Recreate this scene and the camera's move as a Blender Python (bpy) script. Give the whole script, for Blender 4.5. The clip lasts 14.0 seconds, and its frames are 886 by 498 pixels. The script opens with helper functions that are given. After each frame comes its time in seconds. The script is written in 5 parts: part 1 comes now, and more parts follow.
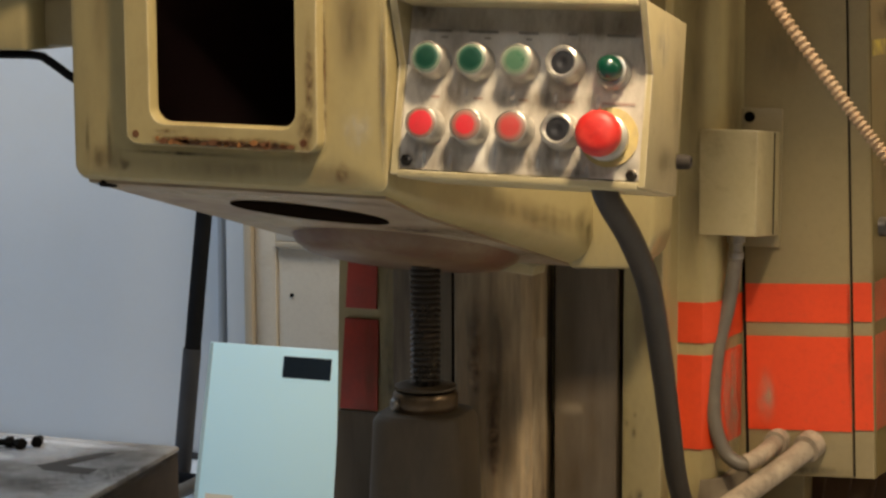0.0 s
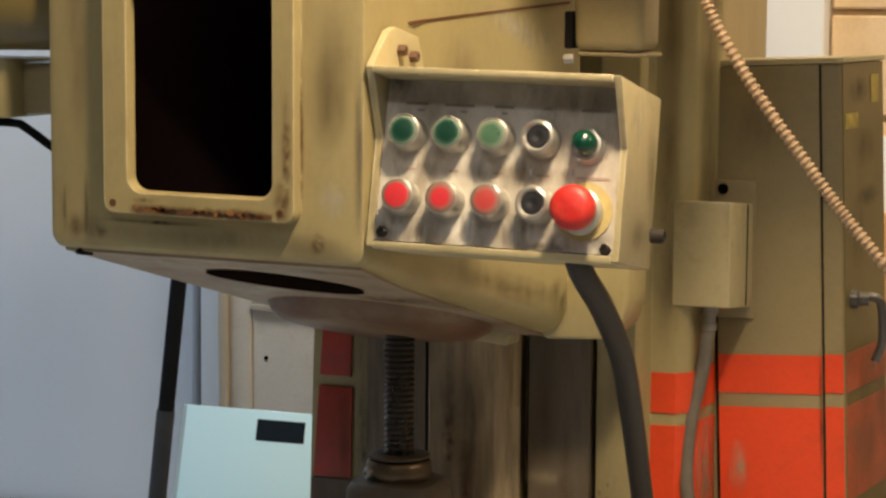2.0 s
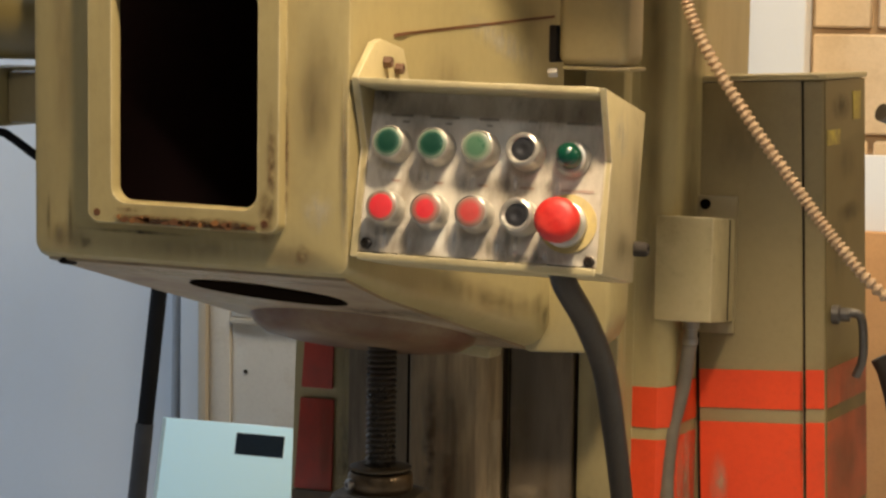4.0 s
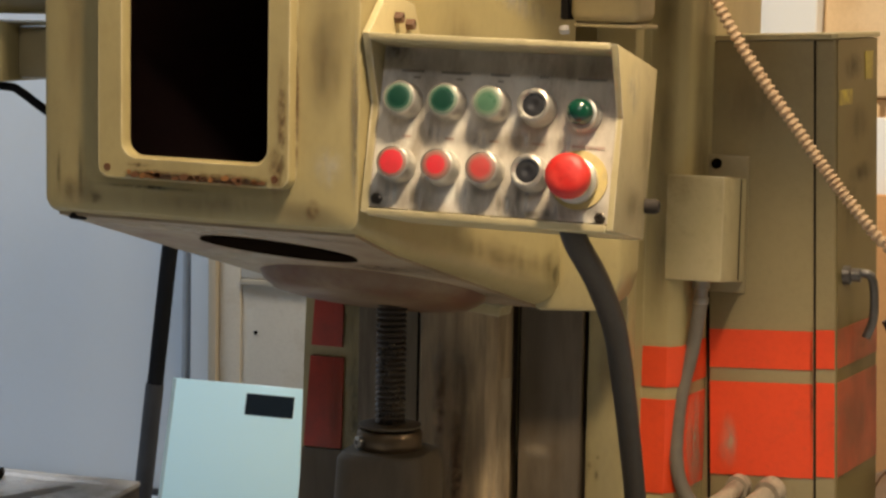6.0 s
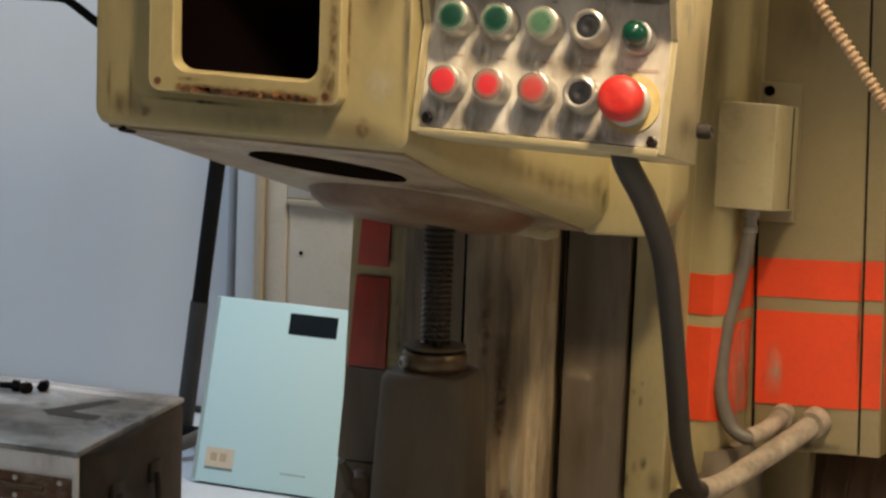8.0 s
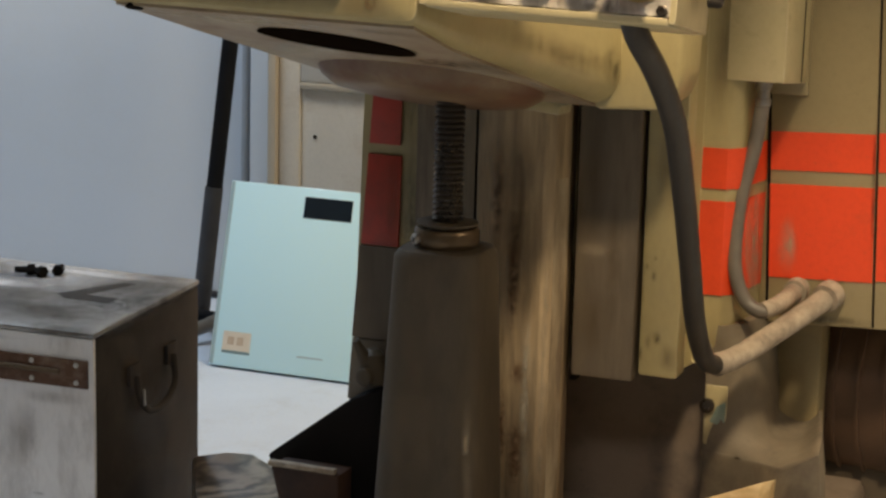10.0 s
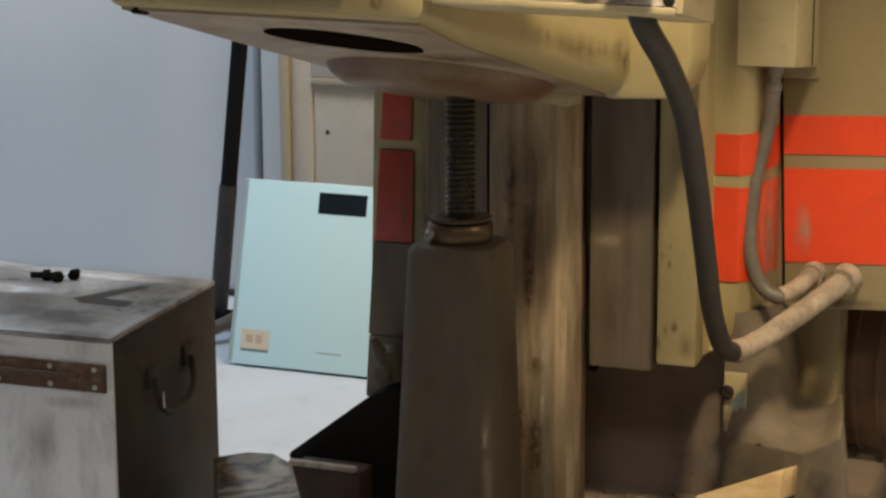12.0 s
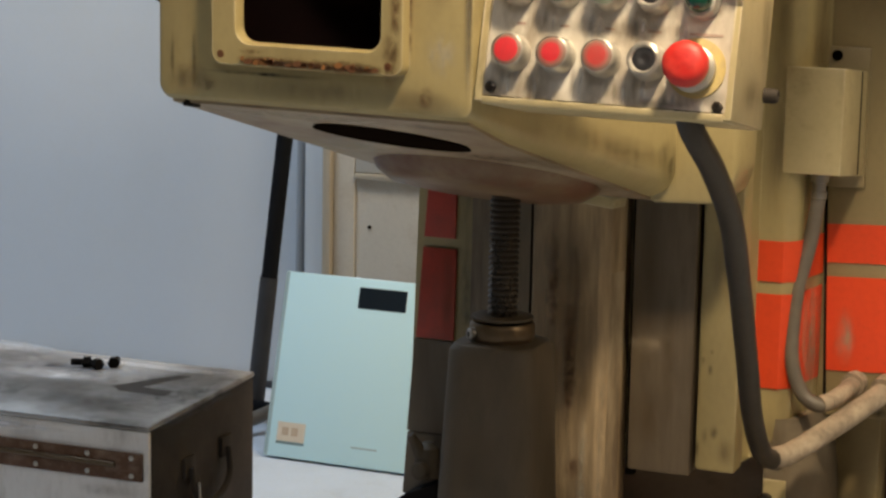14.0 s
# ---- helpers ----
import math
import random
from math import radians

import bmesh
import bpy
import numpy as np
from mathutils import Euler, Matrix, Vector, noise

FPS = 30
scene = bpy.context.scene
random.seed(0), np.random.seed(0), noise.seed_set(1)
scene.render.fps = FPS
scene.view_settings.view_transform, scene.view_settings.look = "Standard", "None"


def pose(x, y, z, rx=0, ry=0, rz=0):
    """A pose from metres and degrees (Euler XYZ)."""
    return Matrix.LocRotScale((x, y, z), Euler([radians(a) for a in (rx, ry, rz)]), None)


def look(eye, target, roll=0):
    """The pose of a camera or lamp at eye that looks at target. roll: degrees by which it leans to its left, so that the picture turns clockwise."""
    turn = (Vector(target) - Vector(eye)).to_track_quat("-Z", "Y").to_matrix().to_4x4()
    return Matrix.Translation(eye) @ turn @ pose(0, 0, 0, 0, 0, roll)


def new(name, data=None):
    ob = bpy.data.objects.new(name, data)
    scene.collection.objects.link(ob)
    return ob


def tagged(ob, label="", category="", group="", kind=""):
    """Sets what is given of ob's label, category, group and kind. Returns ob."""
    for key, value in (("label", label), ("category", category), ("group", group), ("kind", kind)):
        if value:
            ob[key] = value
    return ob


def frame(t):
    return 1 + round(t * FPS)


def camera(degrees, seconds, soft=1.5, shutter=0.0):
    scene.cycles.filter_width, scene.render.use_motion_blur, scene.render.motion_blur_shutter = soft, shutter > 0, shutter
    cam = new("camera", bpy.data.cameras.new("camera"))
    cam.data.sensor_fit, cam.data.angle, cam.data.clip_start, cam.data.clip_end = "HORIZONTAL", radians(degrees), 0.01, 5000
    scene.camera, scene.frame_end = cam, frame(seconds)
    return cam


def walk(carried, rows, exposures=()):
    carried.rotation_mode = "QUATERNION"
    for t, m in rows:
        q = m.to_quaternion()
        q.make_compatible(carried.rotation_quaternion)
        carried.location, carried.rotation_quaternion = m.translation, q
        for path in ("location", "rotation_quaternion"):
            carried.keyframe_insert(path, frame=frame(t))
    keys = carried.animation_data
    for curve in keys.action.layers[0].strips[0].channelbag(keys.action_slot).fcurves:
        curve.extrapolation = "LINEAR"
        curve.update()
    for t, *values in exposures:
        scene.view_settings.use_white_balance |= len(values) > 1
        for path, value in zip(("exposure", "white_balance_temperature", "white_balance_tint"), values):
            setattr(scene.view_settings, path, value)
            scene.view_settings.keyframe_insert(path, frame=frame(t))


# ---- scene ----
cam = camera(24.0, 14.0, soft=2.6)
PATH = [
    (0, (0.952, -1.604, 1.099), (0.253, 0.248, 0.814), -0.2),
    (0.5, (0.952, -1.607, 1.1), (0.257, 0.246, 0.808), -0.2),
    (1, (0.952, -1.605, 1.102), (0.261, 0.249, 0.808), 0.3),
    (1.5, (0.954, -1.608, 1.108), (0.267, 0.25, 0.839), 0.3),
    (2, (0.955, -1.612, 1.111), (0.276, 0.255, 0.882), 0.4),
    (2.5, (0.954, -1.617, 1.11), (0.287, 0.258, 0.906), 0.7),
    (5, (0.951, -1.616, 1.102), (0.29, 0.258, 0.876), 0.9),
    (5.5, (0.951, -1.614, 1.099), (0.286, 0.258, 0.863), 1.0),
    (6, (0.951, -1.615, 1.098), (0.283, 0.255, 0.853), 1.1),
    (6.5, (0.951, -1.615, 1.097), (0.28, 0.252, 0.846), 0.9),
    (7, (0.948, -1.614, 1.098), (0.272, 0.25, 0.836), 1.2),
    (7.5, (0.944, -1.614, 1.099), (0.252, 0.242, 0.822), 1.7),
    (8, (0.945, -1.609, 1.092), (0.243, 0.236, 0.776), 2.2),
    (8.5, (0.944, -1.608, 1.088), (0.239, 0.231, 0.736), 2.3),
    (9, (0.947, -1.603, 1.083), (0.243, 0.228, 0.695), 2.1),
    (9.2, (0.95, -1.604, 1.079), (0.245, 0.225, 0.684), 2.0),
    (11.5, (0.949, -1.599, 1.081), (0.234, 0.214, 0.631), 0.1),
    (12, (0.951, -1.596, 1.085), (0.228, 0.218, 0.652), -0.3),
    (12.5, (0.949, -1.6, 1.091), (0.215, 0.22, 0.705), 0.0),
    (13, (0.948, -1.605, 1.093), (0.199, 0.217, 0.749), 0.6),
    (13.5, (0.948, -1.603, 1.09), (0.189, 0.216, 0.75), 0.9),
    (14, (0.947, -1.602, 1.087), (0.184, 0.215, 0.745), 1.1),
]
walk(cam, [(t, look(eye, target, roll)) for t, eye, target, roll in PATH],
     exposures=((0, 0.0), (9.2, 0.02), (11.0, 0.13), (12.0, 0.12), (13.0, 0.03), (14, 0.03)))

# ---- world and light ----
world = bpy.data.worlds.new("workshop_air")
scene.world = world
world.use_nodes = True
world.node_tree.nodes["Background"].inputs[0].default_value = (0.80, 0.86, 1.0, 1)
world.node_tree.nodes["Background"].inputs[1].default_value = 0.02


def area_lamp(name, eye, target, size, watts, colour, size_y=None):
    data = bpy.data.lights.new(name, "AREA")
    data.shape = "RECTANGLE"
    data.size, data.size_y = size, size_y or size
    data.energy, data.color = watts, colour
    ob = new(name, data)
    ob.matrix_world = look(eye, target)
    return ob


# the warm work lamp high in front of the machine
area_lamp("work_lamp", (0.74, -0.365, 1.96), (0.46, 0.30, 0.75), 0.15, 25, (1.0, 0.785, 0.515))
# added unseen fill: cool back, neutral front, warm right and side
area_lamp("tube_lamp_back", (-1.9, 1.2, 3.05), (-1.7, 1.3, 0), 1.3, 45, (0.66, 0.82, 1.0), 0.35)
area_lamp("tube_lamp_front", (0.9, -2.6, 3.05), (0.7, -0.6, 0.6), 1.3, 14, (1.0, 0.96, 0.93), 0.35)
area_lamp("tube_lamp_right", (2.65, -0.15, 2.35), (0.50, 0.30, 0.85), 1.0, 11, (1.0, 0.82, 0.58), 0.3)
area_lamp("tube_lamp_side", (0.95, 1.35, 2.95), (0.75, 2.36, 1.35), 1.0, 48, (1.0, 0.80, 0.52), 0.3)


# ---- materials ----
def material(name, base, second=None, rough=0.5, metal=0.0, scale=9.0, stretch=(1, 1, 1), amount=0.6, grain=0.12,
             grain_scale=160.0, bump=0.15, dirt=None, dirt_scale=4.0, dirt_amount=0.5, dirt_edge=0.58, coat=0.0, wear=None, spec=0.5):
    """Two-scale procedural surface: broad tone, fine grain, shaped dirt patches and relief."""
    m = bpy.data.materials.new(name)
    m.use_nodes = True
    nt = m.node_tree
    n, l = nt.nodes, nt.links
    bsdf = n["Principled BSDF"]
    geo = n.new("ShaderNodeNewGeometry")
    mp = n.new("ShaderNodeMapping")
    mp.inputs["Scale"].default_value = stretch
    l.new(geo.outputs["Position"], mp.inputs["Vector"])

    def tex(s, detail=6.0, rough_=0.6):
        t = n.new("ShaderNodeTexNoise")
        t.inputs["Scale"].default_value = s
        t.inputs["Detail"].default_value = detail
        t.inputs["Roughness"].default_value = rough_
        l.new(mp.outputs[0], t.inputs["Vector"])
        return t

    def ramp(src, lo, hi):
        r = n.new("ShaderNodeMapRange")
        r.inputs[1].default_value, r.inputs[2].default_value = lo, hi
        l.new(src, r.inputs[0])
        return r.outputs[0]

    def mix(fac, a, b, kind="MIX"):
        x = n.new("ShaderNodeMix")
        x.data_type, x.blend_type = "RGBA", kind
        if isinstance(fac, float):
            x.inputs[0].default_value = fac
        else:
            l.new(fac, x.inputs[0])
        for v, k in ((a, 6), (b, 7)):
            if isinstance(v, tuple):
                x.inputs[k].default_value = (*v, 1)
            else:
                l.new(v, x.inputs[k])
        return x.outputs[2]

    def times(src, k):
        x = n.new("ShaderNodeMath")
        x.operation = "MULTIPLY"
        x.inputs[1].default_value = k
        l.new(src, x.inputs[0])
        return x.outputs[0]

    second = second or tuple(c * 0.72 for c in base)
    broad = tex(scale)
    fine = tex(grain_scale, 3.0)
    col = mix(times(ramp(broad.outputs["Fac"], 0.35, 0.68), amount), base, second)
    dark = tuple(c * 0.45 for c in base)
    col = mix(times(ramp(fine.outputs["Fac"], 0.45, 0.75), grain), col, dark)
    if dirt:
        d1 = tex(dirt_scale, 9.0, 0.7)
        col = mix(times(ramp(d1.outputs["Fac"], dirt_edge - 0.10, dirt_edge + 0.10), dirt_amount), col, dirt)
        d2 = tex(dirt_scale * 7, 4.0, 0.6)
        col = mix(times(ramp(d2.outputs["Fac"], 0.63, 0.74), dirt_amount * 0.45), col, dirt)
    if wear:
        bev = n.new("ShaderNodeBevel")
        bev.samples = 6
        bev.inputs["Radius"].default_value = 0.0028
        dot = n.new("ShaderNodeVectorMath")
        dot.operation = "DOT_PRODUCT"
        l.new(bev.outputs[0], dot.inputs[0])
        l.new(geo.outputs["Normal"], dot.inputs[1])
        rub = tex(38, 5.0)
        both = n.new("ShaderNodeMath")
        both.operation = "MULTIPLY"
        l.new(ramp(dot.outputs["Value"], 0.985, 0.90), both.inputs[0])
        l.new(ramp(rub.outputs["Fac"], 0.38, 0.58), both.inputs[1])
        col = mix(times(both.outputs[0], 0.8), col, wear)
    l.new(col, bsdf.inputs["Base Color"])
    rr = n.new("ShaderNodeMapRange")
    rr.inputs[3].default_value, rr.inputs[4].default_value = max(rough - 0.14, 0.05), min(rough + 0.16, 1)
    l.new(broad.outputs["Fac"], rr.inputs[0])
    l.new(rr.outputs[0], bsdf.inputs["Roughness"])
    bsdf.inputs["Metallic"].default_value = metal
    bsdf.inputs["Coat Weight"].default_value = coat
    bsdf.inputs["Specular IOR Level"].default_value = spec
    if bump:
        add = n.new("ShaderNodeMath")
        add.operation = "ADD"
        l.new(times(fine.outputs["Fac"], 0.35), add.inputs[0])
        l.new(broad.outputs["Fac"], add.inputs[1])
        b = n.new("ShaderNodeBump")
        b.inputs["Strength"].default_value = bump
        b.inputs["Distance"].default_value = 0.004
        l.new(add.outputs[0], b.inputs["Height"])
        l.new(b.outputs[0], bsdf.inputs["Normal"])
    return m


M = {}
M["paint"] = material("aged_beige_paint", (0.42, 0.345, 0.165), (0.29, 0.235, 0.11), 0.42, scale=4.5, stretch=(1, 1, 0.5), dirt=(0.12, 0.08, 0.038),
                      dirt_scale=5, dirt_amount=0.22, dirt_edge=0.62, bump=0.08, wear=(0.62, 0.54, 0.36))
M["paint_under"] = material("soiled_shaded_beige_paint", (0.37, 0.30, 0.205), (0.23, 0.16, 0.095), 0.5, scale=6, dirt=(0.13, 0.05, 0.025), dirt_scale=9,
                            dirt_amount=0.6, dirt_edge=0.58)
M["paint_boss"] = material("rust_stained_boss_paint", (0.22, 0.155, 0.085), (0.12, 0.068, 0.034), 0.5, scale=14, amount=0.9, dirt=(0.12, 0.04, 0.018), dirt_scale=13,
                          dirt_amount=0.75, dirt_edge=0.52, bump=0.3)
M["paint_box"] = material("beige_box_paint", (0.54, 0.46, 0.26), (0.42, 0.35, 0.18), 0.45, scale=11, dirt=(0.16, 0.10, 0.05), dirt_scale=9,
                          dirt_amount=0.5, dirt_edge=0.62, wear=(0.72, 0.66, 0.50))
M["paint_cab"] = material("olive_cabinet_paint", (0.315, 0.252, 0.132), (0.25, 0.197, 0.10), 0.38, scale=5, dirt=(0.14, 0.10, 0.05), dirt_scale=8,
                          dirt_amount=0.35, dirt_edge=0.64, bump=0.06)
# cabinet olive darkened to put the side's dimmer light into the colour
M["gloss_side"] = material("dimmed_glossy_olive", (0.17, 0.13, 0.045), (0.12, 0.09, 0.03), 0.34, scale=4, dirt=(0.16, 0.11, 0.05), dirt_scale=8, dirt_amount=0.3, dirt_edge=0.62, bump=0.03)
M["red"] = material("orange_red_paint", (0.78, 0.075, 0.018), (0.66, 0.055, 0.015), 0.42, scale=10, dirt=(0.22, 0.06, 0.03), dirt_scale=12,
                    dirt_amount=0.4, dirt_edge=0.64, bump=0.05)
# stripe red with soil, darkened like the side it lies on
M["red_side"] = material("dimmed_soiled_red_paint", (0.50, 0.085, 0.03), (0.36, 0.07, 0.03), 0.35, scale=9, amount=0.8, dirt=(0.14, 0.07, 0.035), dirt_scale=10, dirt_amount=0.6, dirt_edge=0.52, bump=0.05)
M["sticker_yellow"] = material("torn_yellow_sticker", (0.62, 0.50, 0.05), (0.36, 0.28, 0.07), 0.4, scale=40, amount=0.9, dirt=(0.24, 0.17, 0.06), dirt_scale=30, dirt_amount=0.8, dirt_edge=0.5, bump=0.05)
# the band red darkened for the knee's shade, with some dirt
M["red_shaded"] = material("shaded_soiled_red_paint", (0.48, 0.046, 0.024), (0.36, 0.038, 0.02), 0.5, scale=10, dirt=(0.12, 0.04, 0.025), dirt_scale=12, dirt_amount=0.5, dirt_edge=0.58, bump=0.05)
M["dark_steel"] = material("dark_worn_steel", (0.14, 0.13, 0.12), (0.09, 0.08, 0.07), 0.35, 0.7, scale=40)
M["slide"] = material("oily_slideway", grain=0.45, grain_scale=120, base=(0.33, 0.265, 0.18), second=(0.19, 0.15, 0.10), rough=0.45, metal=0.05, scale=22, stretch=(1, 1, 0.10), amount=0.9,
                      dirt=(0.04, 0.025, 0.015), dirt_scale=16, dirt_amount=0.7, dirt_edge=0.54, bump=0.25)
M["slide_bright"] = material("scraped_slideway", grain=0.55, grain_scale=110, base=(0.52, 0.395, 0.235), second=(0.25, 0.18, 0.105), rough=0.45, metal=0.08, scale=34, stretch=(1.6, 1.6, 0.16), amount=0.9,
                             dirt=(0.06, 0.04, 0.025), dirt_scale=14, dirt_amount=0.7, dirt_edge=0.55, bump=0.25)
M["cover"] = material("greasy_brown_cover", (0.165, 0.13, 0.088), (0.10, 0.077, 0.052), 0.5, grain=0.4, grain_scale=120, scale=20, stretch=(1, 1, 0.15), amount=0.9, dirt=(0.05, 0.036, 0.024), dirt_scale=14, dirt_amount=0.6, dirt_edge=0.55, bump=0.2)
M["worn_way"] = material("lit_worn_way", (0.62, 0.52, 0.36), (0.34, 0.26, 0.16), 0.4, 0.15, scale=30, stretch=(1, 1, 0.2), amount=0.9, dirt=(0.12, 0.08, 0.05), dirt_scale=18, dirt_amount=0.8, dirt_edge=0.52)
M["dark_cast"] = material("oily_dark_casting", (0.088, 0.068, 0.044), (0.050, 0.038, 0.026), 0.55, 0.0, grain=0.35, grain_scale=70, spec=0.3, scale=9, stretch=(1, 1, 0.3), dirt=(0.15, 0.118, 0.08),
                          dirt_scale=9, dirt_amount=0.45, dirt_edge=0.58, bump=0.35)
M["dark_stem"] = material("greasy_shaded_casting", (0.28, 0.22, 0.165), (0.16, 0.122, 0.092), 0.6, scale=8, dirt=(0.04, 0.03, 0.024), dirt_scale=9, dirt_amount=0.5)
M["dusty_cast"] = material("dusty_casting", (0.235, 0.192, 0.132), (0.13, 0.104, 0.070), 0.7, scale=8, dirt=(0.08, 0.06, 0.045), dirt_scale=9, dirt_amount=0.7,
                           dirt_edge=0.57, bump=0.3)
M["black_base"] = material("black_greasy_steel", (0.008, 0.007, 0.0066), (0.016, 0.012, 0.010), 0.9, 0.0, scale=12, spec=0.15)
M["inside"] = material("dark_rusty_inside", (0.12, 0.068, 0.055), (0.17, 0.085, 0.062), 0.9, scale=9, spec=0.1)
M["hole_brown"] = material("dark_hollow_shade", (0.010, 0.0062, 0.004), (0.006, 0.004, 0.003), 0.95, scale=30, bump=0, spec=0.0)
M["pipe_grey"] = material("pale_grey_pipe_paint", (0.36, 0.38, 0.41), (0.30, 0.32, 0.35), 0.5, scale=20)
M["screw"] = material("oiled_screw_steel", (0.10, 0.082, 0.064), (0.055, 0.044, 0.034), 0.28, 0.85, scale=40)
M["bronze"] = material("oily_bronze", (0.16, 0.11, 0.062), (0.095, 0.064, 0.038), 0.36, 0.7, scale=30)
M["plate"] = material("worn_silver_plate", (0.74, 0.70, 0.62), (0.50, 0.44, 0.345), 0.42, 0.10, scale=26, stretch=(1, 1, 0.28), amount=0.9, dirt=(0.22, 0.165, 0.10),
                      dirt_scale=30, dirt_amount=0.65, dirt_edge=0.56, bump=0.08)
M["chrome"] = material("dull_chrome_bezel", (0.60, 0.575, 0.52), (0.40, 0.36, 0.30), 0.34, 0.55, scale=60, bump=0.03)
M["steel"] = material("bare_steel", (0.42, 0.40, 0.37), (0.28, 0.25, 0.21), 0.35, 0.9, scale=40)
M["clear"] = material("faded_green_print", (0.30, 0.38, 0.31), (0.20, 0.28, 0.22), 0.25, scale=50, bump=0.0)
M["green_rim"] = material("clouded_green_rim", (0.20, 0.25, 0.19), (0.15, 0.19, 0.14), 0.3, scale=50, bump=0.0)
M["green_mid"] = material("green_cap_middle", (0.024, 0.082, 0.053), (0.042, 0.10, 0.07), 0.3, scale=70, bump=0.0)
M["green"] = material("green_cap", (0.006, 0.042, 0.027), (0.013, 0.06, 0.038), 0.3, scale=60, bump=0.0)
M["pale_rim"] = material("clouded_pale_rim", (0.27, 0.30, 0.23), (0.21, 0.24, 0.18), 0.3, scale=50, bump=0.0)
M["pale_mid"] = material("pale_green_middle", (0.15, 0.22, 0.145), (0.12, 0.18, 0.12), 0.3, scale=70, bump=0.0)
M["green_pale"] = material("pale_green_cap", (0.065, 0.15, 0.09), (0.10, 0.19, 0.115), 0.3, scale=90, bump=0.0)
M["red_rim"] = material("clouded_red_rim", (0.31, 0.18, 0.145), (0.24, 0.145, 0.115), 0.3, scale=50, bump=0.0)
M["red_mid"] = material("faded_red_middle", (0.42, 0.11, 0.09), (0.36, 0.12, 0.10), 0.35, scale=90, bump=0.0)
M["red_soft"] = material("faded_red_cap", (0.52, 0.060, 0.055), (0.42, 0.08, 0.07), 0.35, scale=120, bump=0.0)
M["red_cap"] = material("bright_red_cap", (0.66, 0.032, 0.045), (0.56, 0.05, 0.055), 0.35, scale=140, bump=0.0)
M["estop"] = material("red_mushroom_plastic", (0.60, 0.020, 0.016), (0.74, 0.07, 0.05), 0.45, scale=90, dirt=(0.40, 0.012, 0.01), dirt_scale=40, bump=0.05)
M["black_cap"] = material("black_cap", (0.018, 0.018, 0.022), (0.03, 0.03, 0.03), 0.4, scale=60, bump=0.0)
M["green_glass"] = material("green_lens", (0.004, 0.060, 0.034), (0.003, 0.042, 0.024), 0.16, scale=40, bump=0.0, coat=0.6)
M["yellow"] = material("yellow_ring", (0.62, 0.48, 0.17), (0.50, 0.42, 0.24), 0.5, scale=60, dirt=(0.34, 0.27, 0.14), dirt_scale=50, dirt_edge=0.5)
M["ink"] = material("faded_grey_ink", (0.33, 0.30, 0.25), None, 0.6, scale=80, bump=0)
M["ink_red"] = material("faded_red_ink", (0.50, 0.37, 0.30), None, 0.6, scale=80, bump=0)
M["rubber"] = material("grey_rubber_cable", (0.042, 0.036, 0.030), (0.028, 0.023, 0.019), 0.5, spec=0.3, scale=18, dirt=(0.09, 0.075, 0.058), dirt_scale=18, dirt_amount=0.25)
M["conduit"] = material("dusty_grey_conduit", (0.16, 0.14, 0.115), (0.10, 0.088, 0.073), 0.42, scale=25, dirt=(0.24, 0.2, 0.15), dirt_scale=14, dirt_amount=0.4)
M["dust_hose"] = material("pale_dusty_hose", (0.47, 0.39, 0.29), (0.25, 0.20, 0.15), 0.8, scale=45, amount=0.8, dirt=(0.12, 0.095, 0.07), dirt_scale=40, dirt_amount=0.5)
M["spiral"] = material("tan_metal_hose", (0.46, 0.34, 0.22), (0.36, 0.24, 0.15), 0.4, 0.4, scale=30)
M["wall"] = material("pale_grey_wall", (0.60, 0.64, 0.69), (0.56, 0.60, 0.65), 0.75, scale=1.6, grain=0.03, dirt=(0.56, 0.58, 0.59), dirt_scale=3, dirt_amount=0.3, bump=0.05)
M["white_wall"] = material("white_wall", (0.78, 0.79, 0.80), (0.74, 0.75, 0.77), 0.7, scale=3, grain=0.03, bump=0.05)
M["dim_wall"] = material("dull_grey_wall", (0.30, 0.29, 0.28), (0.25, 0.24, 0.23), 0.85, scale=2, bump=0.05)
M["floor"] = material("pale_concrete_floor", (0.60, 0.655, 0.735), (0.52, 0.56, 0.62), 0.6, scale=4, dirt=(0.36, 0.34, 0.31), dirt_scale=6, dirt_amount=0.4, dirt_edge=0.6, bump=0.1)
M["ceiling"] = material("dull_ceiling", (0.42, 0.41, 0.39), None, 0.9, scale=2, amount=0.3, grain=0.03, bump=0.0)
M["block"] = material("warm_block", (0.74, 0.56, 0.36), (0.66, 0.48, 0.29), 0.85, scale=8, dirt=(0.5, 0.34, 0.19), dirt_scale=14, dirt_amount=0.4, bump=0.35)
M["mortar"] = material("mortar", (0.48, 0.34, 0.20), (0.40, 0.28, 0.17), 0.9, scale=20, bump=0.3)
M["door"] = material("cream_door_paint", (0.60, 0.56, 0.49), (0.55, 0.51, 0.44), 0.55, scale=5, dirt=(0.40, 0.32, 0.23), dirt_scale=10, dirt_amount=0.35, dirt_edge=0.64, bump=0.08)
M["door_frame"] = material("tan_wood_frame", (0.46, 0.40, 0.31), (0.38, 0.32, 0.24), 0.6, scale=8, stretch=(1, 1, 0.2))
M["black_pole"] = material("black_painted_pole", (0.007, 0.0074, 0.009), (0.012, 0.012, 0.014), 0.8, spec=0.12, scale=20)
M["grey_pole"] = material("worn_grey_sleeve", (0.03, 0.03, 0.034), (0.055, 0.055, 0.06), 0.55, 0.2, scale=20)
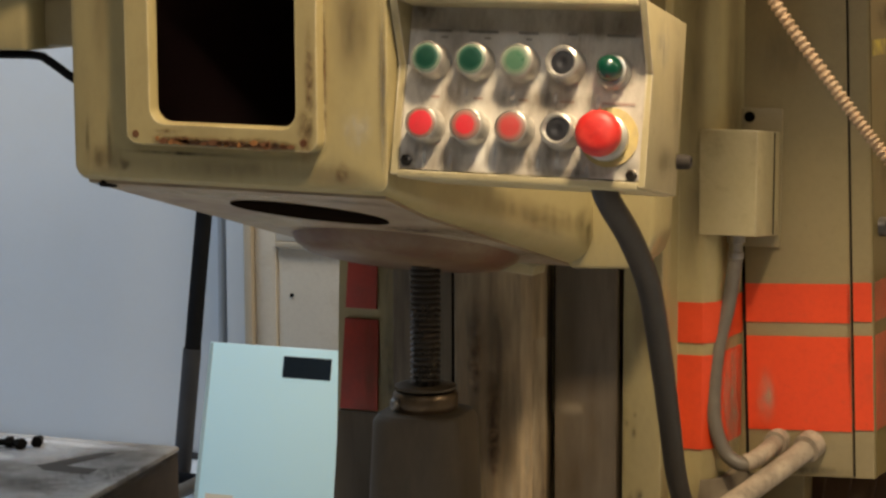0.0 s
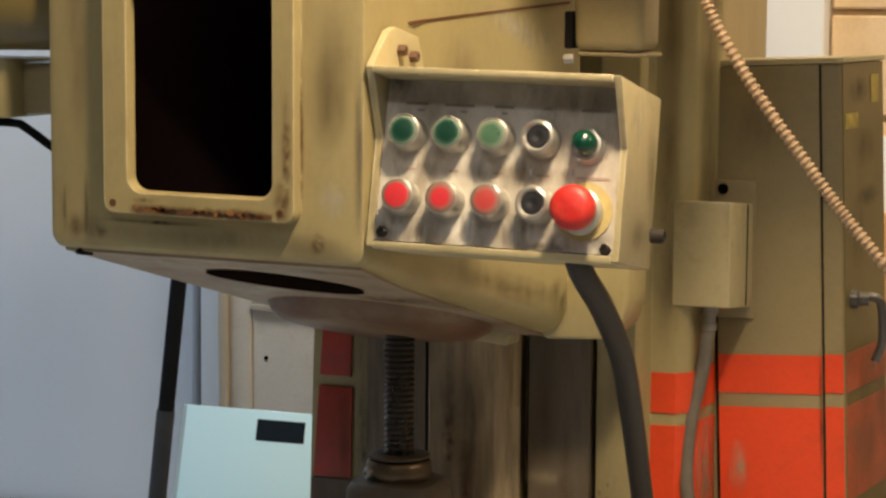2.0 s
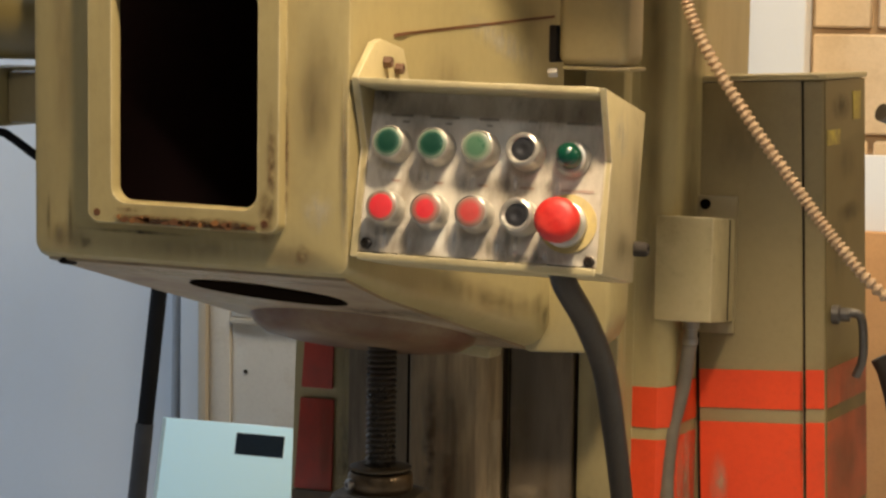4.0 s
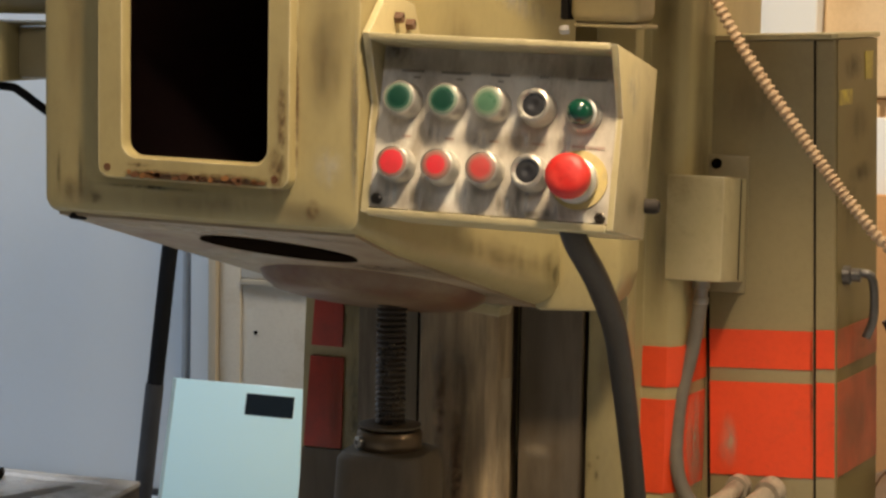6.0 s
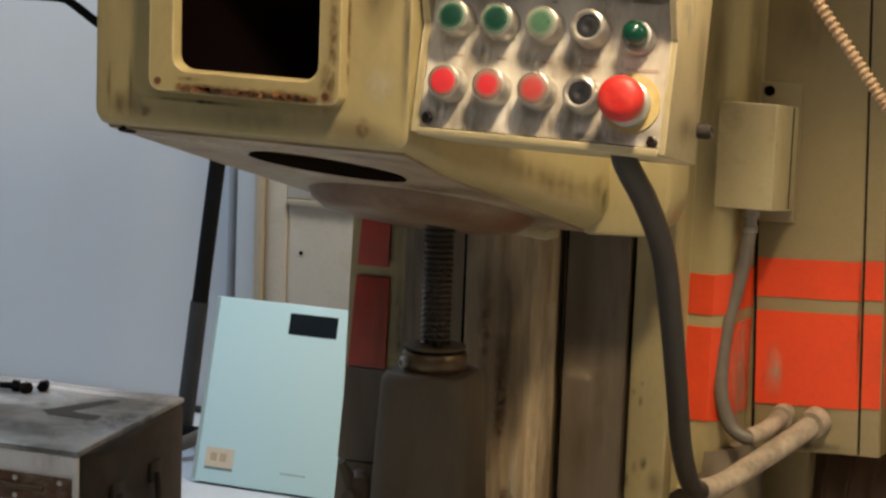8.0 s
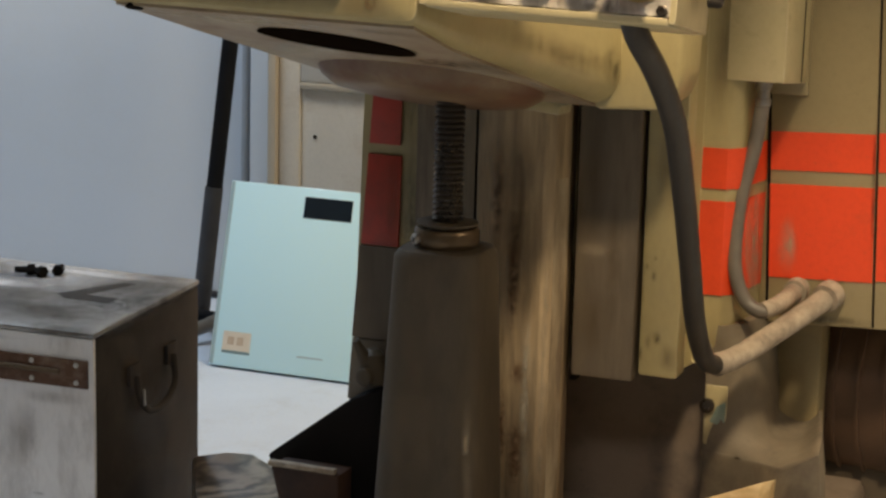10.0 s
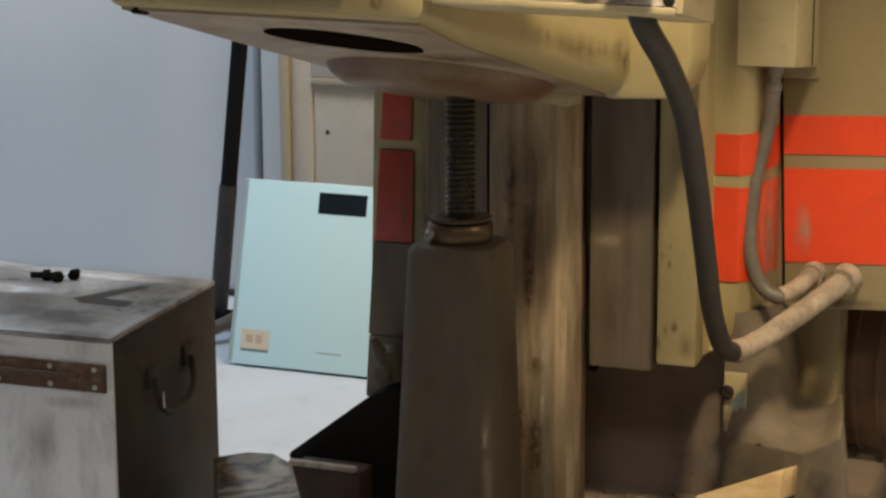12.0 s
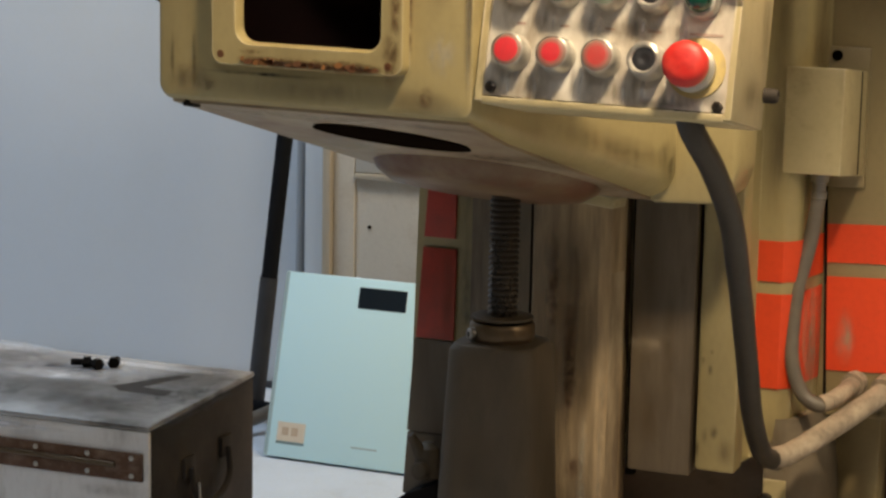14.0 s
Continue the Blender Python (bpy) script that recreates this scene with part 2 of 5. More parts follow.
M["glass_blue"] = material("mint_glass_top", (0.60, 0.84, 0.90), (0.56, 0.81, 0.87), 0.22, scale=3, amount=0.4, grain=0.0, bump=0.0, coat=0.3)
M["glass_edge"] = material("green_glass_edge", (0.20, 0.28, 0.29), (0.15, 0.21, 0.22), 0.25, scale=8, bump=0.0)
M["glass_rim"] = material("grey_glass_rim", (0.36, 0.47, 0.50), (0.30, 0.40, 0.43), 0.2, scale=8, bump=0.0)
M["display"] = material("dark_display", (0.012, 0.018, 0.025), None, 0.15, scale=20, bump=0.0)
M["sticker"] = material("beige_sticker", (0.66, 0.58, 0.47), (0.58, 0.50, 0.39), 0.6, scale=30, bump=0.0)
M["ink_soft"] = material("faded_brown_print", (0.46, 0.34, 0.24), (0.56, 0.46, 0.35), 0.6, scale=90, bump=0.0)
M["ink_glass"] = material("faint_grey_print", (0.40, 0.52, 0.54), None, 0.4, scale=60, bump=0.0)
M["dark_rust"] = material("oily_dark_rust", (0.07, 0.032, 0.018), (0.03, 0.016, 0.011), 0.6, scale=20, dirt=(0.015, 0.011, 0.009), dirt_scale=14, bump=0.3)
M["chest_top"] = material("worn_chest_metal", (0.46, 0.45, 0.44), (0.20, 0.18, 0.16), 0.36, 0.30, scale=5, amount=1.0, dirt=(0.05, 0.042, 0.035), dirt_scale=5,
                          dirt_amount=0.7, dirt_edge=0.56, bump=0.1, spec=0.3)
# front's reflected light and side's shade are put into these two colours
M["chest_front"] = material("lit_scratched_chest_front", (0.88, 0.87, 0.86), (0.74, 0.73, 0.72), 0.36, 0.2, scale=6, stretch=(1, 1, 0.4), dirt=(0.24, 0.21, 0.18), dirt_scale=12,
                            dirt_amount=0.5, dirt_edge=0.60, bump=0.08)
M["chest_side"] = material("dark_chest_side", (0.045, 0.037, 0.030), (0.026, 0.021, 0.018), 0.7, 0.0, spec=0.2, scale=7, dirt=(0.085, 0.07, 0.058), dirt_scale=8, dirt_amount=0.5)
M["rust"] = material("rusty_iron", (0.13, 0.062, 0.03), (0.065, 0.033, 0.02), 0.7, 0.2, scale=28, dirt=(0.34, 0.26, 0.2), dirt_scale=30, dirt_amount=0.5, bump=0.4)
M["rust_stain"] = material("rust_stain", (0.17, 0.07, 0.025), (0.09, 0.04, 0.018), 0.8, scale=60, bump=0.3)
M["rust_bright"] = material("fresh_orange_rust", (0.30, 0.13, 0.035), (0.18, 0.075, 0.025), 0.85, scale=80, bump=0.3)
M["pale_wood"] = material("pale_sawn_wood", (0.86, 0.67, 0.38), (0.58, 0.39, 0.18), 0.6, scale=55, stretch=(0.16, 1, 1), amount=0.9, bump=0.3)
M["rust_orange"] = material("orange_board_paint", (0.62, 0.33, 0.13), (0.50, 0.25, 0.10), 0.7, scale=10)
M["blue"] = material("blue_plastic", (0.03, 0.06, 0.28), (0.02, 0.045, 0.2), 0.4, scale=30)
M["brown_motor"] = material("brown_motor_paint", (0.13, 0.075, 0.045), (0.085, 0.05, 0.03), 0.45, scale=10)
M["void"] = material("black_void", (0.006, 0.005, 0.004), None, 0.9, scale=30, bump=0, spec=0.0)
M["gasket"] = material("dark_gap", (0.015, 0.012, 0.010), None, 0.9, scale=30, bump=0, spec=0.0)


def stain_material(name, colour, rough=0.7, scale=5.0, strength=1.0, soft=0.28, run=0.35):
    """A soft-edged stain that breaks up with noise and fades out at the patch's rim."""
    m = bpy.data.materials.new(name)
    m.use_nodes = True
    n, l = m.node_tree.nodes, m.node_tree.links
    bsdf, out = n["Principled BSDF"], n["Material Output"]
    bsdf.inputs["Base Color"].default_value = (*colour, 1)
    bsdf.inputs["Roughness"].default_value = rough
    uv = n.new("ShaderNodeTexCoord")
    off = n.new("ShaderNodeVectorMath")
    off.operation = "SUBTRACT"
    off.inputs[1].default_value = (0.5, 0.5, 0)
    l.new(uv.outputs["UV"], off.inputs[0])
    ln = n.new("ShaderNodeVectorMath")
    ln.operation = "LENGTH"
    l.new(off.outputs[0], ln.inputs[0])
    geo = n.new("ShaderNodeNewGeometry")
    ns = n.new("ShaderNodeTexNoise")
    ns.inputs["Scale"].default_value = scale * 14
    ns.inputs["Detail"].default_value = 8
    ns.inputs["Roughness"].default_value = 0.7
    mp = n.new("ShaderNodeMapping")
    mp.inputs["Scale"].default_value = (1, 1, run)
    l.new(geo.outputs["Position"], mp.inputs["Vector"])
    l.new(mp.outputs[0], ns.inputs["Vector"])
    rim = n.new("ShaderNodeMapRange")
    rim.interpolation_type = "SMOOTHSTEP"
    rim.inputs[1].default_value, rim.inputs[2].default_value = 0.5, 0.0
    l.new(ln.outputs["Value"], rim.inputs[0])
    cut = n.new("ShaderNodeMapRange")
    cut.inputs[1].default_value, cut.inputs[2].default_value = 0.5 - 0.5 * soft, 0.5 + 0.5 * soft
    cut.inputs[4].default_value = strength
    l.new(ns.outputs["Fac"], cut.inputs[0])
    gate = n.new("ShaderNodeMath")
    gate.operation = "MULTIPLY"
    l.new(cut.outputs[0], gate.inputs[0])
    l.new(rim.outputs[0], gate.inputs[1])
    tr = n.new("ShaderNodeBsdfTransparent")
    mx = n.new("ShaderNodeMixShader")
    l.new(gate.outputs[0], mx.inputs[0])
    l.new(tr.outputs[0], mx.inputs[1])
    l.new(bsdf.outputs[0], mx.inputs[2])
    l.new(mx.outputs[0], out.inputs["Surface"])
    return m


# mostly dirt; on column and knee's left strip they also paint shade
M["st_brown"] = stain_material("brown_grime_shade", (0.15, 0.105, 0.055), 0.6, 4.5, 0.55, 0.55, 0.22)
M["st_rust"] = stain_material("rust_bloom", (0.12, 0.045, 0.016), 0.85, 9, 1.0, 0.28, 0.8)
M["st_dark"] = stain_material("dark_grease_shade", (0.028, 0.021, 0.015), 0.5, 7.0, 0.80, 0.40)
M["st_pale"] = stain_material("pale_scuff", (0.60, 0.55, 0.42), 0.6, 8, 0.7)
# white patch that paints reflected light on the chest
M["st_glare"] = stain_material("painted_white_glare", (0.86, 0.87, 0.91), 0.28, 1.6, 1.9, 0.75)
M["st_plate"] = stain_material("scraped_bright_plate", (0.86, 0.83, 0.76), 0.4, 6, 0.9, 0.5, 0.2)
M["st_redpaint"] = stain_material("red_paint_flakes", (0.45, 0.06, 0.03), 0.6, 5, 0.9)
M["st_dust"] = stain_material("pale_dust", (0.44, 0.36, 0.25), 0.95, 4, 0.8)

wv = bpy.data.materials.new("swirled_grain_wood")
wv.use_nodes = True
_n, _l = wv.node_tree.nodes, wv.node_tree.links
_g = _n.new("ShaderNodeNewGeometry")
_w = _n.new("ShaderNodeTexWave")
_w.inputs["Scale"].default_value = 7
_w.inputs["Distortion"].default_value = 16
_w.inputs["Detail"].default_value = 4
_w.inputs["Detail Scale"].default_value = 1.6
_r = _n.new("ShaderNodeValToRGB")
_r.color_ramp.elements[0].color = (0.05, 0.036, 0.026, 1)
_r.color_ramp.elements[1].color = (0.30, 0.24, 0.18, 1)
_l.new(_g.outputs["Position"], _w.inputs["Vector"])
_l.new(_w.outputs["Fac"], _r.inputs[0])
_l.new(_r.outputs[0], _n["Principled BSDF"].inputs["Base Color"])
_n["Principled BSDF"].inputs["Roughness"].default_value = 0.28
M["swirl_wood"] = wv


# ---- building helpers ----
def part(name, bm, mat, parent=None, label="", smooth=True, angle=40):
    bmesh.ops.recalc_face_normals(bm, faces=bm.faces[:])
    me = bpy.data.meshes.new(name)
    bm.to_mesh(me)
    bm.free()
    me.materials.append(M[mat] if isinstance(mat, str) else mat)
    if smooth:
        me.shade_smooth()
        me.set_sharp_from_angle(angle=radians(angle))
    ob = new(name, me)
    if parent is not None:
        ob.parent = parent
        ob.matrix_parent_inverse = root_of(parent).inverted()
    if label:
        tagged(ob, label)
    return ob


def root_of(ob):
    m = Matrix.Identity(4)
    chain = []
    while ob is not None:
        chain.append(ob)
        ob = ob.parent
    for o in reversed(chain):
        m = m @ o.matrix_parent_inverse @ o.matrix_basis
    return m


def thing(name, at, label, category, group="", kind=""):
    ob = new(name)
    ob.empty_display_size = 0.05
    ob.location = at
    return tagged(ob, label, category, group, kind)


def join(*bms):
    out = bmesh.new()
    for b in bms:
        me = bpy.data.meshes.new("tmp")
        b.to_mesh(me)
        b.free()
        out.from_mesh(me)
        bpy.data.meshes.remove(me)
    return out


def box(x0, x1, y0, y1, z0, z1, bevel=0.0, seg=2):
    bm = bmesh.new()
    bmesh.ops.create_cube(bm, size=1.0)
    for v in bm.verts:
        v.co = Vector(((x0 + x1) / 2 + v.co.x * (x1 - x0), (y0 + y1) / 2 + v.co.y * (y1 - y0), (z0 + z1) / 2 + v.co.z * (z1 - z0)))
    if bevel:
        bmesh.ops.bevel(bm, geom=bm.edges[:], offset=bevel, segments=seg, affect="EDGES", profile=0.5)
    return bm


def prism(poly, offset, bevel=0.0, seg=2):
    """A polygon (3D points) swept along offset."""
    bm = bmesh.new()
    a = [bm.verts.new(p) for p in poly]
    b = [bm.verts.new(Vector(p) + Vector(offset)) for p in poly]
    bm.faces.new(a)
    bm.faces.new(b[::-1])
    for i in range(len(a)):
        j = (i + 1) % len(a)
        bm.faces.new((a[i], b[i], b[j], a[j]))
    if bevel:
        bmesh.ops.bevel(bm, geom=bm.edges[:], offset=bevel, segments=seg, affect="EDGES", profile=0.5)
    return bm


def loft(loops, cap0=True, cap1=True, closed=False):
    bm = bmesh.new()
    rows = [[bm.verts.new(p) for p in lp] for lp in loops]
    pairs = list(zip(rows, rows[1:])) + ([(rows[-1], rows[0])] if closed else [])
    for a, b in pairs:
        for i in range(len(a)):
            j = (i + 1) % len(a)
            bm.faces.new((a[i], a[j], b[j], b[i]))
    if cap0 and not closed:
        bm.faces.new(rows[0][::-1])
    if cap1 and not closed:
        bm.faces.new(rows[-1])
    return bm


def frame_axes(way):
    way = Vector(way).normalized()
    side = way.cross(Vector((0, 0, 1)) if abs(way.z) < 0.9 else Vector((1, 0, 0))).normalized()
    return side, side.cross(way).normalized(), way


def turned(at, way, profile, seg=24):
    """A body of revolution: profile rows of (distance along way, radius)."""
    s, u, w = frame_axes(way)
    loops = []
    for d, r in profile:
        loops.append([Vector(at) + w * d + (s * math.cos(a) + u * math.sin(a)) * r for a in (2 * math.pi * k / seg for k in range(seg))])
    return loft(loops)


def smooth_path(points, steps=8):
    pts = [Vector(p) for p in points]
    pts = [2 * pts[0] - pts[1]] + pts + [2 * pts[-1] - pts[-2]]
    out = []
    for i in range(1, len(pts) - 2):
        p0, p1, p2, p3 = pts[i - 1:i + 3]
        for k in range(steps):
            t = k / steps
            out.append(0.5 * (2 * p1 + (p2 - p0) * t + (2 * p0 - 5 * p1 + 4 * p2 - p3) * t * t + (3 * p1 - p0 - 3 * p2 + p3) * t ** 3))
    return out + [pts[-2]]


def tube(points, radius, seg=14, steps=8, ripple=None):
    path = smooth_path(points, steps)
    loops = []
    u = None
    for i, p in enumerate(path):
        way = (path[min(i + 1, len(path) - 1)] - path[max(i - 1, 0)]).normalized()
        if u is None:
            s, u, _ = frame_axes(way)
        s = way.cross(u).normalized()
        u = s.cross(way).normalized()
        r = ripple(i) if ripple else radius
        loops.append([p + (s * math.cos(a) + u * math.sin(a)) * r for a in (2 * math.pi * k / seg for k in range(seg))])
    return loft(loops)


def round_rect(x0, x1, z0, z1, r, y, n=6):
    """A loop with rounded corners in the plane of x and z."""
    out = []
    for cx, cz, a0 in ((x1 - r, z1 - r, 0), (x0 + r, z1 - r, 90), (x0 + r, z0 + r, 180), (x1 - r, z0 + r, 270)):
        for k in range(n + 1):
            a = radians(a0 + 90 * k / n)
            out.append(Vector((cx + r * math.cos(a), y, cz + r * math.sin(a))))
    return out


def bolt(name, at, way, r, h, mat, parent, label=""):
    return part(name, turned(at, way, [(0, r), (h * 0.75, r), (h, r * 0.75), (h, r * 0.45), (h * 0.6, r * 0.42)], 6 if r < 0.006 else 14), mat, parent, label)


def stain(at, u, v, mat, parent, name="stain", label=""):
    """A thin soft stain lying on a surface: centre and half-extents."""
    bm = bmesh.new()
    uv = bm.loops.layers.uv.new("UVMap")
    at, u, v = Vector(at), Vector(u), Vector(v)
    f = bm.faces.new([bm.verts.new(at + a * u + c * v) for a, c in ((-1, -1), (1, -1), (1, 1), (-1, 1))])
    for lp, c in zip(f.loops, ((0, 0), (1, 0), (1, 1), (0, 1))):
        lp[uv].uv = c
    return part(name, bm, mat, parent, label, smooth=False)


# ---- the room ----
floor = part("floor", box(-3.6, 2.9, -3.6, 2.6, -0.12, 0.0), "floor", smooth=False)
tagged(floor, "pale grey concrete workshop floor, lightly soiled", "floor", kind="structure")
wn = part("wall_north", box(-3.6, 0.171, 2.36, 2.56, 0.0, 3.2), "wall", smooth=False)
tagged(wn, "plain pale blue-grey painted wall", "wall", kind="structure")
wp = part("wall_pier", box(0.171, 0.284, 2.30, 2.56, 0.0, 3.2, 0.004), "white_wall", smooth=False)
tagged(wp, "narrow white painted wall pier", "wall", kind="structure")
wb = part("wall_block", box(0.284, 2.9, 2.372, 2.56, 0.0, 3.2), "mortar", smooth=False)
tagged(wb, "warm cream block wall with recessed joints", "wall", kind="structure")
for name, b in (("wall_west", (-3.8, -3.6, -3.8, 2.6, 0, 3.2)), ("wall_east", (2.9, 3.1, -3.8, 2.6, 0, 3.2)), ("wall_south", (-3.6, 2.9, -3.8, -3.6, 0, 3.2))):
    w = part(name, box(*b), "dim_wall", smooth=False)
    tagged(w, "plain dull grey workshop wall", "wall", kind="structure")
c = part("ceiling", box(-3.8, 3.1, -3.8, 2.6, 3.2, 3.35), "ceiling", smooth=False)
tagged(c, "plain dull workshop ceiling", "ceiling", kind="structure")
part("baseboard", box(-3.6, -0.98, 2.345, 2.359, 0.001, 0.014, 0.003), "grey_pole")
tagged(bpy.data.objects["baseboard"], "grey skirting strip along the wall", "baseboard", kind="structure")

# ---- milling machine ----
mill = thing("milling_machine", (0.22, 0.5, 0.0), "beige painted knee milling machine with orange-red stripes, worn and oily", "milling machine")


def knee_x(y):
    return -0.004 + 0.12 * y, 0.2985 + 0.21 * max(0.0, y - 0.12)


def knee_round(y):
    return 0.010 + 0.055 * max(0.0, y - 0.03)


def under_z(y):
    return 0.897 - 0.28 * y


def knee_loop(y, inset=0.0):
    x0, x1 = knee_x(y)
    return round_rect(x0 + inset, x1 - inset, under_z(y) + inset, 1.40 - inset, knee_round(y), y)


def level_out(obs, x0, lean):
    """Let parts hang a little out of level: lower towards +x."""
    for ob in obs:
        for v in ob.data.vertices:
            v.co.z -= lean * (v.co.x - x0)


opening = round_rect(0.0825, 0.2185, 0.950, 1.134, 0.014, 0)
flange_out = round_rect(0.0575, 0.2405, 0.9295, 1.156, 0.010, 0)
knee_rows = [knee_loop(0.42), knee_loop(0.30), knee_loop(0.12), knee_loop(0.007), knee_loop(0.002, 0.002), knee_loop(0.0, 0.007)]
for p in knee_rows[0]:
    p.y = 0.42
row_f = [Vector((p.x, 0.0, p.z)) for p in flange_out]
row_p = [Vector((p.x, -0.010, p.z)) for p in flange_out]
row_q = [Vector((0.149 + (p.x - 0.149) * 0.985, -0.013, 1.043 + (p.z - 1.043) * 0.987)) for p in flange_out]
row_o = [Vector((0.147 + (p.x - 0.147) * 1.02, -0.013, 1.04 + (p.z - 1.04) * 1.02)) for p in opening]
row_i = [Vector((p.x, -0.010, p.z)) for p in opening]
row_d = [Vector((p.x, 0.001, p.z)) for p in opening]
knee = part("knee", loft(knee_rows + [row_f, row_p, row_q, row_o, row_i, row_d], True, False), "paint", mill, "beige cast knee with an open square window", angle=35)
wide = round_rect(0.018, 0.284, 0.905, 1.35, 0.014, 0)
part("knee_cavity", loft([[Vector((p.x, 0.0008, p.z)) for p in opening], [Vector((p.x, 0.005, max(p.z, 0.910))) for p in wide], [Vector((p.x + 0.01, 0.12, p.z + 0.005)) for p in wide],
                          [Vector((p.x * 0.9 + 0.04, 0.36, p.z)) for p in wide]], False, True), "inside", knee, "dark rusty hollow inside the knee")
for x, z in ((0.0675, 0.939), (0.2265, 0.938), (0.0680, 1.1300), (0.2268, 1.130)):
    part("screw_hole", turned((x, -0.0125, z), (0, -1, 0), [(0, 0.0034), (0.0008, 0.0034)], 12), "rust_stain", knee, "rusty empty screw hole")
for at, u, v, mt in (((0.150, -0.0136, 0.9352), (0.072, 0, 0), (0, 0, 0.0065), "st_rust"), ((0.190, -0.0137, 0.9350), (0.034, 0, 0), (0, 0, 0.008), "st_rust"), ((0.110, -0.0138, 0.9355), (0.035, 0, 0), (0, 0, 0.005), "st_rust"), ((0.150, -0.0139, 0.9345), (0.070, 0, 0), (0, 0, 0.0035), "st_dark"), ((0.150, -0.0140, 0.9342), (0.068, 0, 0), (0, 0, 0.0030), "st_rust"),
                     ((0.229, -0.0136, 0.945), (0.010, 0, 0), (0, 0, 0.030), "st_rust"), ((0.233, -0.0136, 0.99), (0.006, 0, 0), (0, 0, 0.06), "st_rust"),
                     ((0.030, -0.0006, 0.915), (0.026, 0, 0), (0, 0, 0.018), "st_brown"), 
                     ((0.252, -0.0006, 0.908), (0.034, 0, 0), (0, 0, 0.015), "st_brown"), ((0.265, -0.0006, 1.03), (0.022, 0, 0), (0, 0, 0.05), "st_brown"), ((0.27, -0.0006, 0.95), (0.02, 0, 0), (0, 0, 0.025), "st_pale"),
                     ((0.294, -0.0006, 0.99), (0.004, 0, 0), (0, 0, 0.10), "st_pale"),
                     
                     # tall brown patch paints the weaker light on the knee's left strip
                     ((0.028, -0.0010, 1.10), (0.016, 0, 0), (0, 0, 0.16), "st_brown"), 
                     ((0.15, -0.0008, 0.912), (0.15, 0, 0), (0, 0, 0.014), "st_brown"),
                     ((0.135, -0.0141, 0.9345), (0.045, 0, 0), (0, 0, 0.0035), "st_dark"), ((0.205, -0.0141, 0.9355), (0.022, 0, 0), (0, 0, 0.005), "st_dark"), ((0.098, -0.0141, 0.943), (0.016, 0, 0), (0, 0, 0.003), "st_rust"),
                     ((0.2385, -0.0012, 1.03), (0.0035, 0, 0), (0, 0, 0.11), "st_dark"), ((0.2415, -0.0014, 1.00), (0.003, 0, 0), (0, 0, 0.08), "st_rust"), ((0.0345, -0.0014, 0.935), (0.0035, 0, 0), (0, 0, 0.035), "st_dark"),
                     ((0.022, -0.0014, 0.915), (0.006, 0, 0), (0, 0, 0.012), "st_dark"), ((0.048, -0.0016, 0.910), (0.010, 0, 0), (0, 0, 0.007), "st_rust"), ((0.013, -0.0016, 0.93), (0.003, 0, 0), (0, 0, 0.03), "st_dark"),
                     ((0.257, -0.0014, 0.913), (0.008, 0, 0), (0, 0, 0.012), "st_rust"), ((0.262, -0.0016, 1.135), (0.003, 0, 0), (0, 0, 0.008), "st_dark"), ((0.10, -0.0010, 0.9225), (0.07, 0, 0), (0, 0, 0.0025), "st_dark"),
                     ((0.2955, -0.0018, 0.985), (0.0030, 0, 0), (0, 0, 0.085), "st_dark"), ((0.2935, -0.0020, 1.00), (0.0050, 0, 0), (0, 0, 0.10), "st_brown"),
                     ((0.272, -0.0016, 1.06), (0.026, 0, 0), (0, 0, 0.07), "st_brown")):
    stain(at, u, v, mt, knee, "grime")
_chip = random.Random(21)
for k in range(26):
    x = _chip.uniform(0.085, 0.225)
    w, h = _chip.uniform(0.0015, 0.0055), _chip.uniform(0.0012, 0.0030)
    z = 0.9342 + _chip.uniform(-0.0012, 0.0022)
    part("rust_chip", prism([(x - w, -0.0142, z), (x - 0.4 * w, -0.0142, z - h), (x + 0.6 * w, -0.0142, z - 0.8 * h), (x + w, -0.0142, z + 0.2 * h), (x + 0.2 * w, -0.0142, z + h)], (0, 0.0004, 0)), "rust_stain" if k % 3 else "rust_bright", knee)
# sloping underside: flat oval painted with an opening's darkness, boss round the screw
under = []
for k in range(40):
    a = 2 * math.pi * k / 40
    under.append((0.172 + 0.068 * math.cos(a), 0.119 + 0.050 * math.sin(a) + 0.019 * math.cos(a)))


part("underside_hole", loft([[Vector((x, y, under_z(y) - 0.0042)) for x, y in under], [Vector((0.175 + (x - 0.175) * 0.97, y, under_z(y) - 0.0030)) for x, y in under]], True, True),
     "hole_brown", knee, "flat dark oval standing in for an unlit opening")
# plate under the knee: its colour holds soil and the underside's shade
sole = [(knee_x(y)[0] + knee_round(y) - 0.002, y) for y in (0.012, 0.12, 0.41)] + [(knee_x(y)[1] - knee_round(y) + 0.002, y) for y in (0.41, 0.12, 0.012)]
part("underside", prism([(x, y, under_z(y) - 0.0025) for x, y in sole], (0, 0, 0.004)), "paint_under", knee, "brownish underside of the knee, soil and shade in its colour")
boss = [(0.006, 0.120), (0.020, 0.112), (0.029, 0.098), (0.033, 0.07)]
part("screw_boss", turned((0.182, 0.335, under_z(0.335) + 0.012), (0, -0.25, -1), [(0, 0.122)] + boss, 40), "paint_boss", knee, "soiled round boss under the knee")
